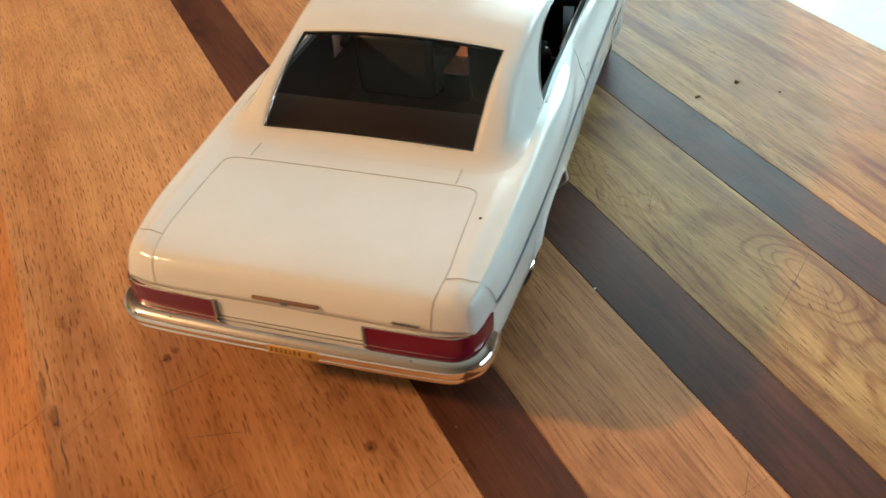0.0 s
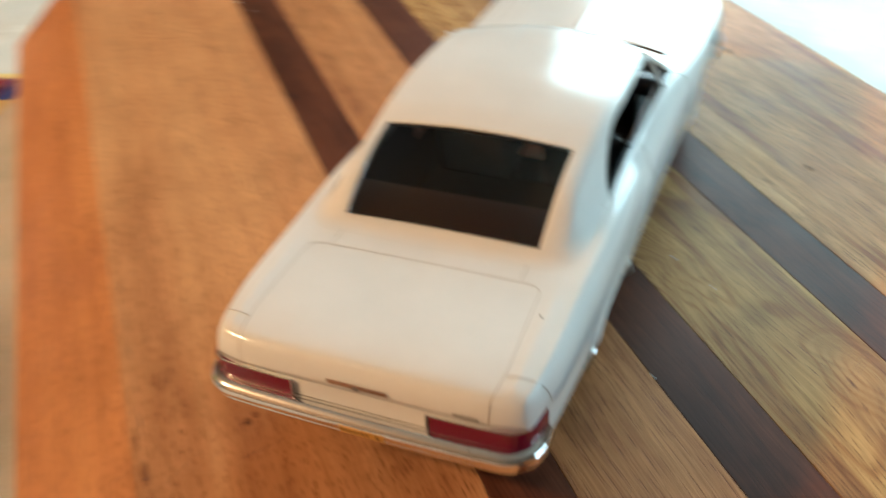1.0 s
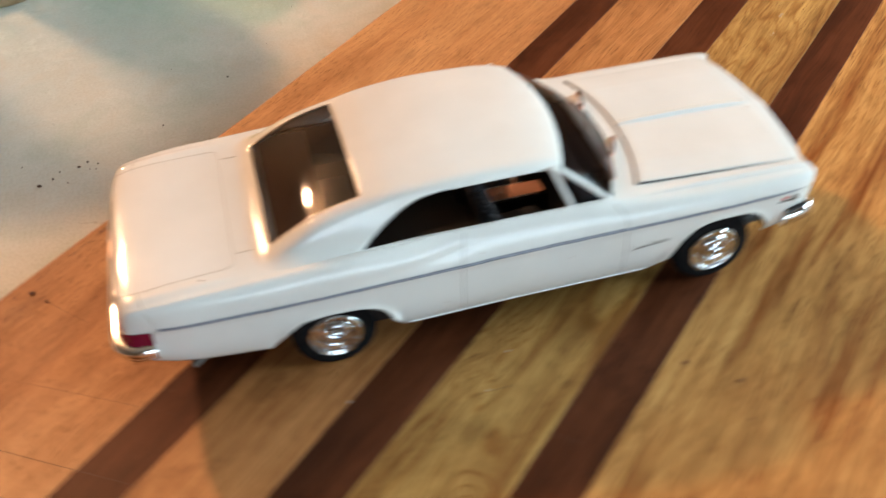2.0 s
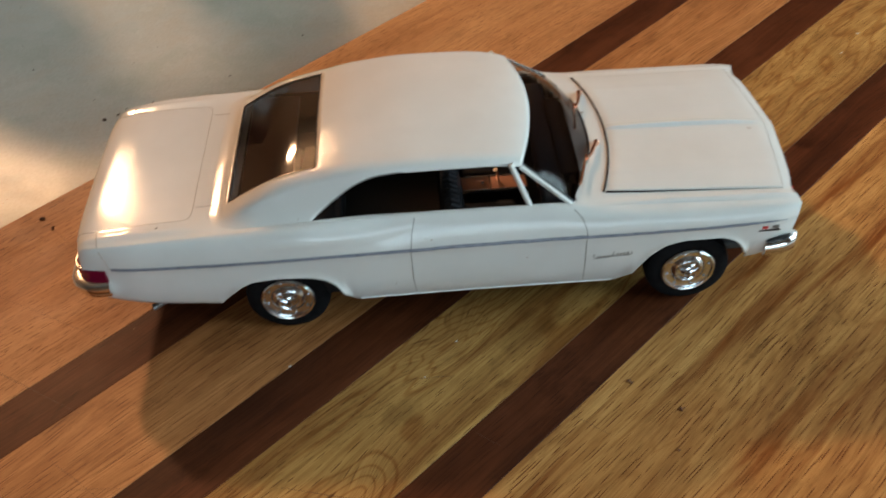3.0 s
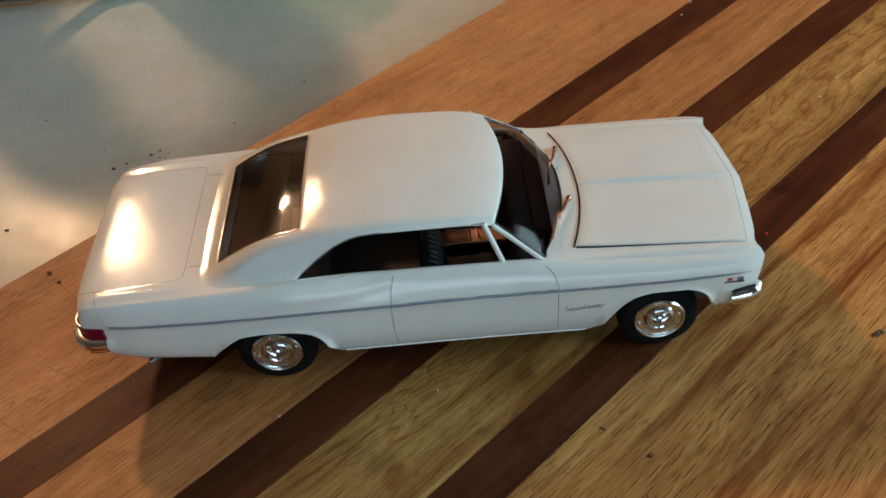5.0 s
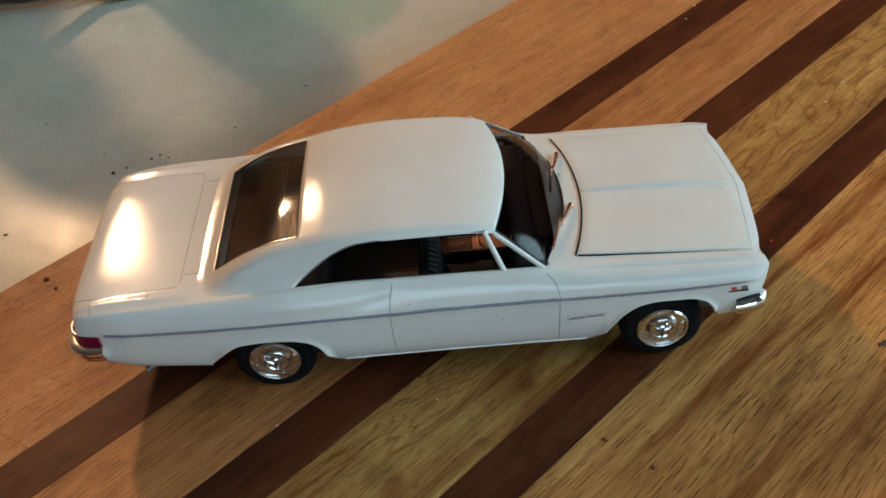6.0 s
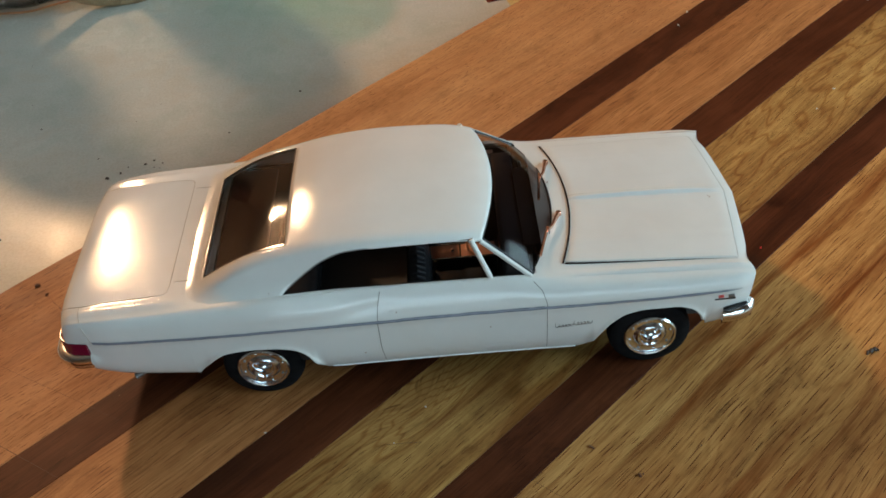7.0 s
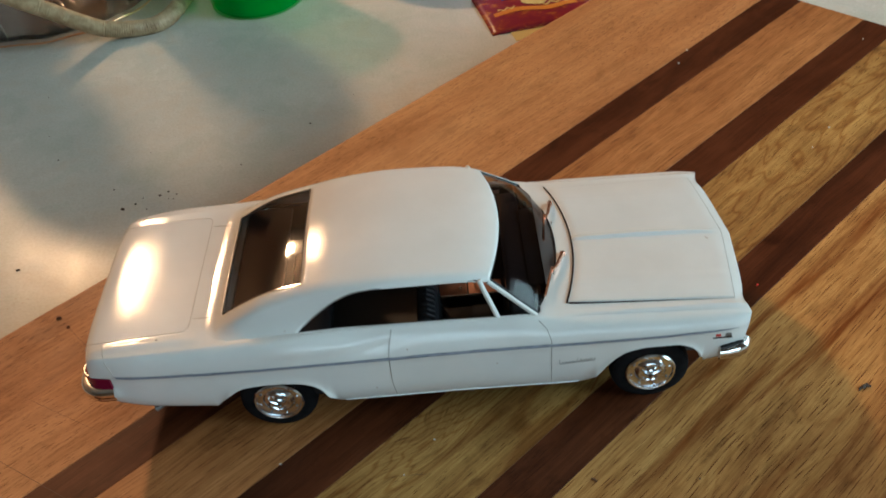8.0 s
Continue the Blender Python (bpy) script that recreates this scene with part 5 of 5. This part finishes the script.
def knife_cuts():
    """Hairline cuts across the board, a tenth of a millimetre proud of their dark fill."""
    rng = random.Random(21)
    bm = bmesh.new()
    lines = [((-148, 22), (-134, 7)), ((-170, -30), (-120, -62)), ((-165, -6), (-108, -40)), ((-128, -75), (-104, -95)), ((-140, 62), (-126, 58)), ((-136, 50), (-118, 46)), ((20, -75), (31, -84)), ((-60, -92), (-30, -100))]
    for _ in range(6):
        x, y = rng.uniform(-170, 120), rng.uniform(-95, 60)
        a, ln = rng.uniform(0, 3.1), rng.uniform(6, 22)
        lines.append(((x, y), (x + ln * math.cos(a), y + ln * math.sin(a))))
    for (xa, ya), (xb, yb) in lines:
        d = Vector((xb - xa, yb - ya)).normalized()
        n = Vector((-d.y, d.x)) * rng.uniform(0.04, 0.09)
        bend = rng.uniform(-0.02, 0.02)
        rows = []
        for k in range(7):
            t = k / 6
            w = math.sin(math.pi * min(0.97, max(0.03, t))) ** 0.5
            cx = xa + (xb - xa) * t - d.y * bend * 40 * t * (1 - t)
            cy = ya + (yb - ya) * t + d.x * bend * 40 * t * (1 - t)
            rows.append([bm.verts.new(Vector((cx + q * n.x * w, cy + q * n.y * w, 0.03)) * MM) for q in (-1, 1)])
        for a, b in zip(rows, rows[1:]):
            bm.faces.new((a[0], a[1], b[1], b[0]))
    tagged(part("knife_cuts", bm, CUTMARK, smooth=0), "fine dark knife cuts across the board", "knife cuts", kind="stuff")


def glue_crack():
    """A broken dark crack along one joint of the board's outer strip, with ragged edges."""
    rng = random.Random(8)
    bm = bmesh.new()
    a = radians(BOARD_TURN)

    def at(u, v):
        return bm.verts.new(Vector((u * math.cos(a) - v * math.sin(a), u * math.sin(a) + v * math.cos(a), 0.04)) * MM)
    u, v = -115.0, CRACK_V
    while u < 25:
        ln = rng.uniform(4, 13)
        rows = []
        for k in range(6):
            t = k / 5
            w = rng.uniform(0.06, 0.26) * math.sin(math.pi * min(0.95, max(0.05, t)))
            off = v + rng.uniform(-0.25, 0.25)
            rows.append((at(u + ln * t, off - w), at(u + ln * t, off + w)))
        for p, q in zip(rows, rows[1:]):
            bm.faces.new((p[0], p[1], q[1], q[0]))
        u += ln + rng.uniform(0.5, 9)
    tagged(part("board_crack", bm, CUTMARK, smooth=0), "broken dark crack along the board's outer strip", "crack", kind="stuff")


crumbs()
knife_cuts()
glue_crack()
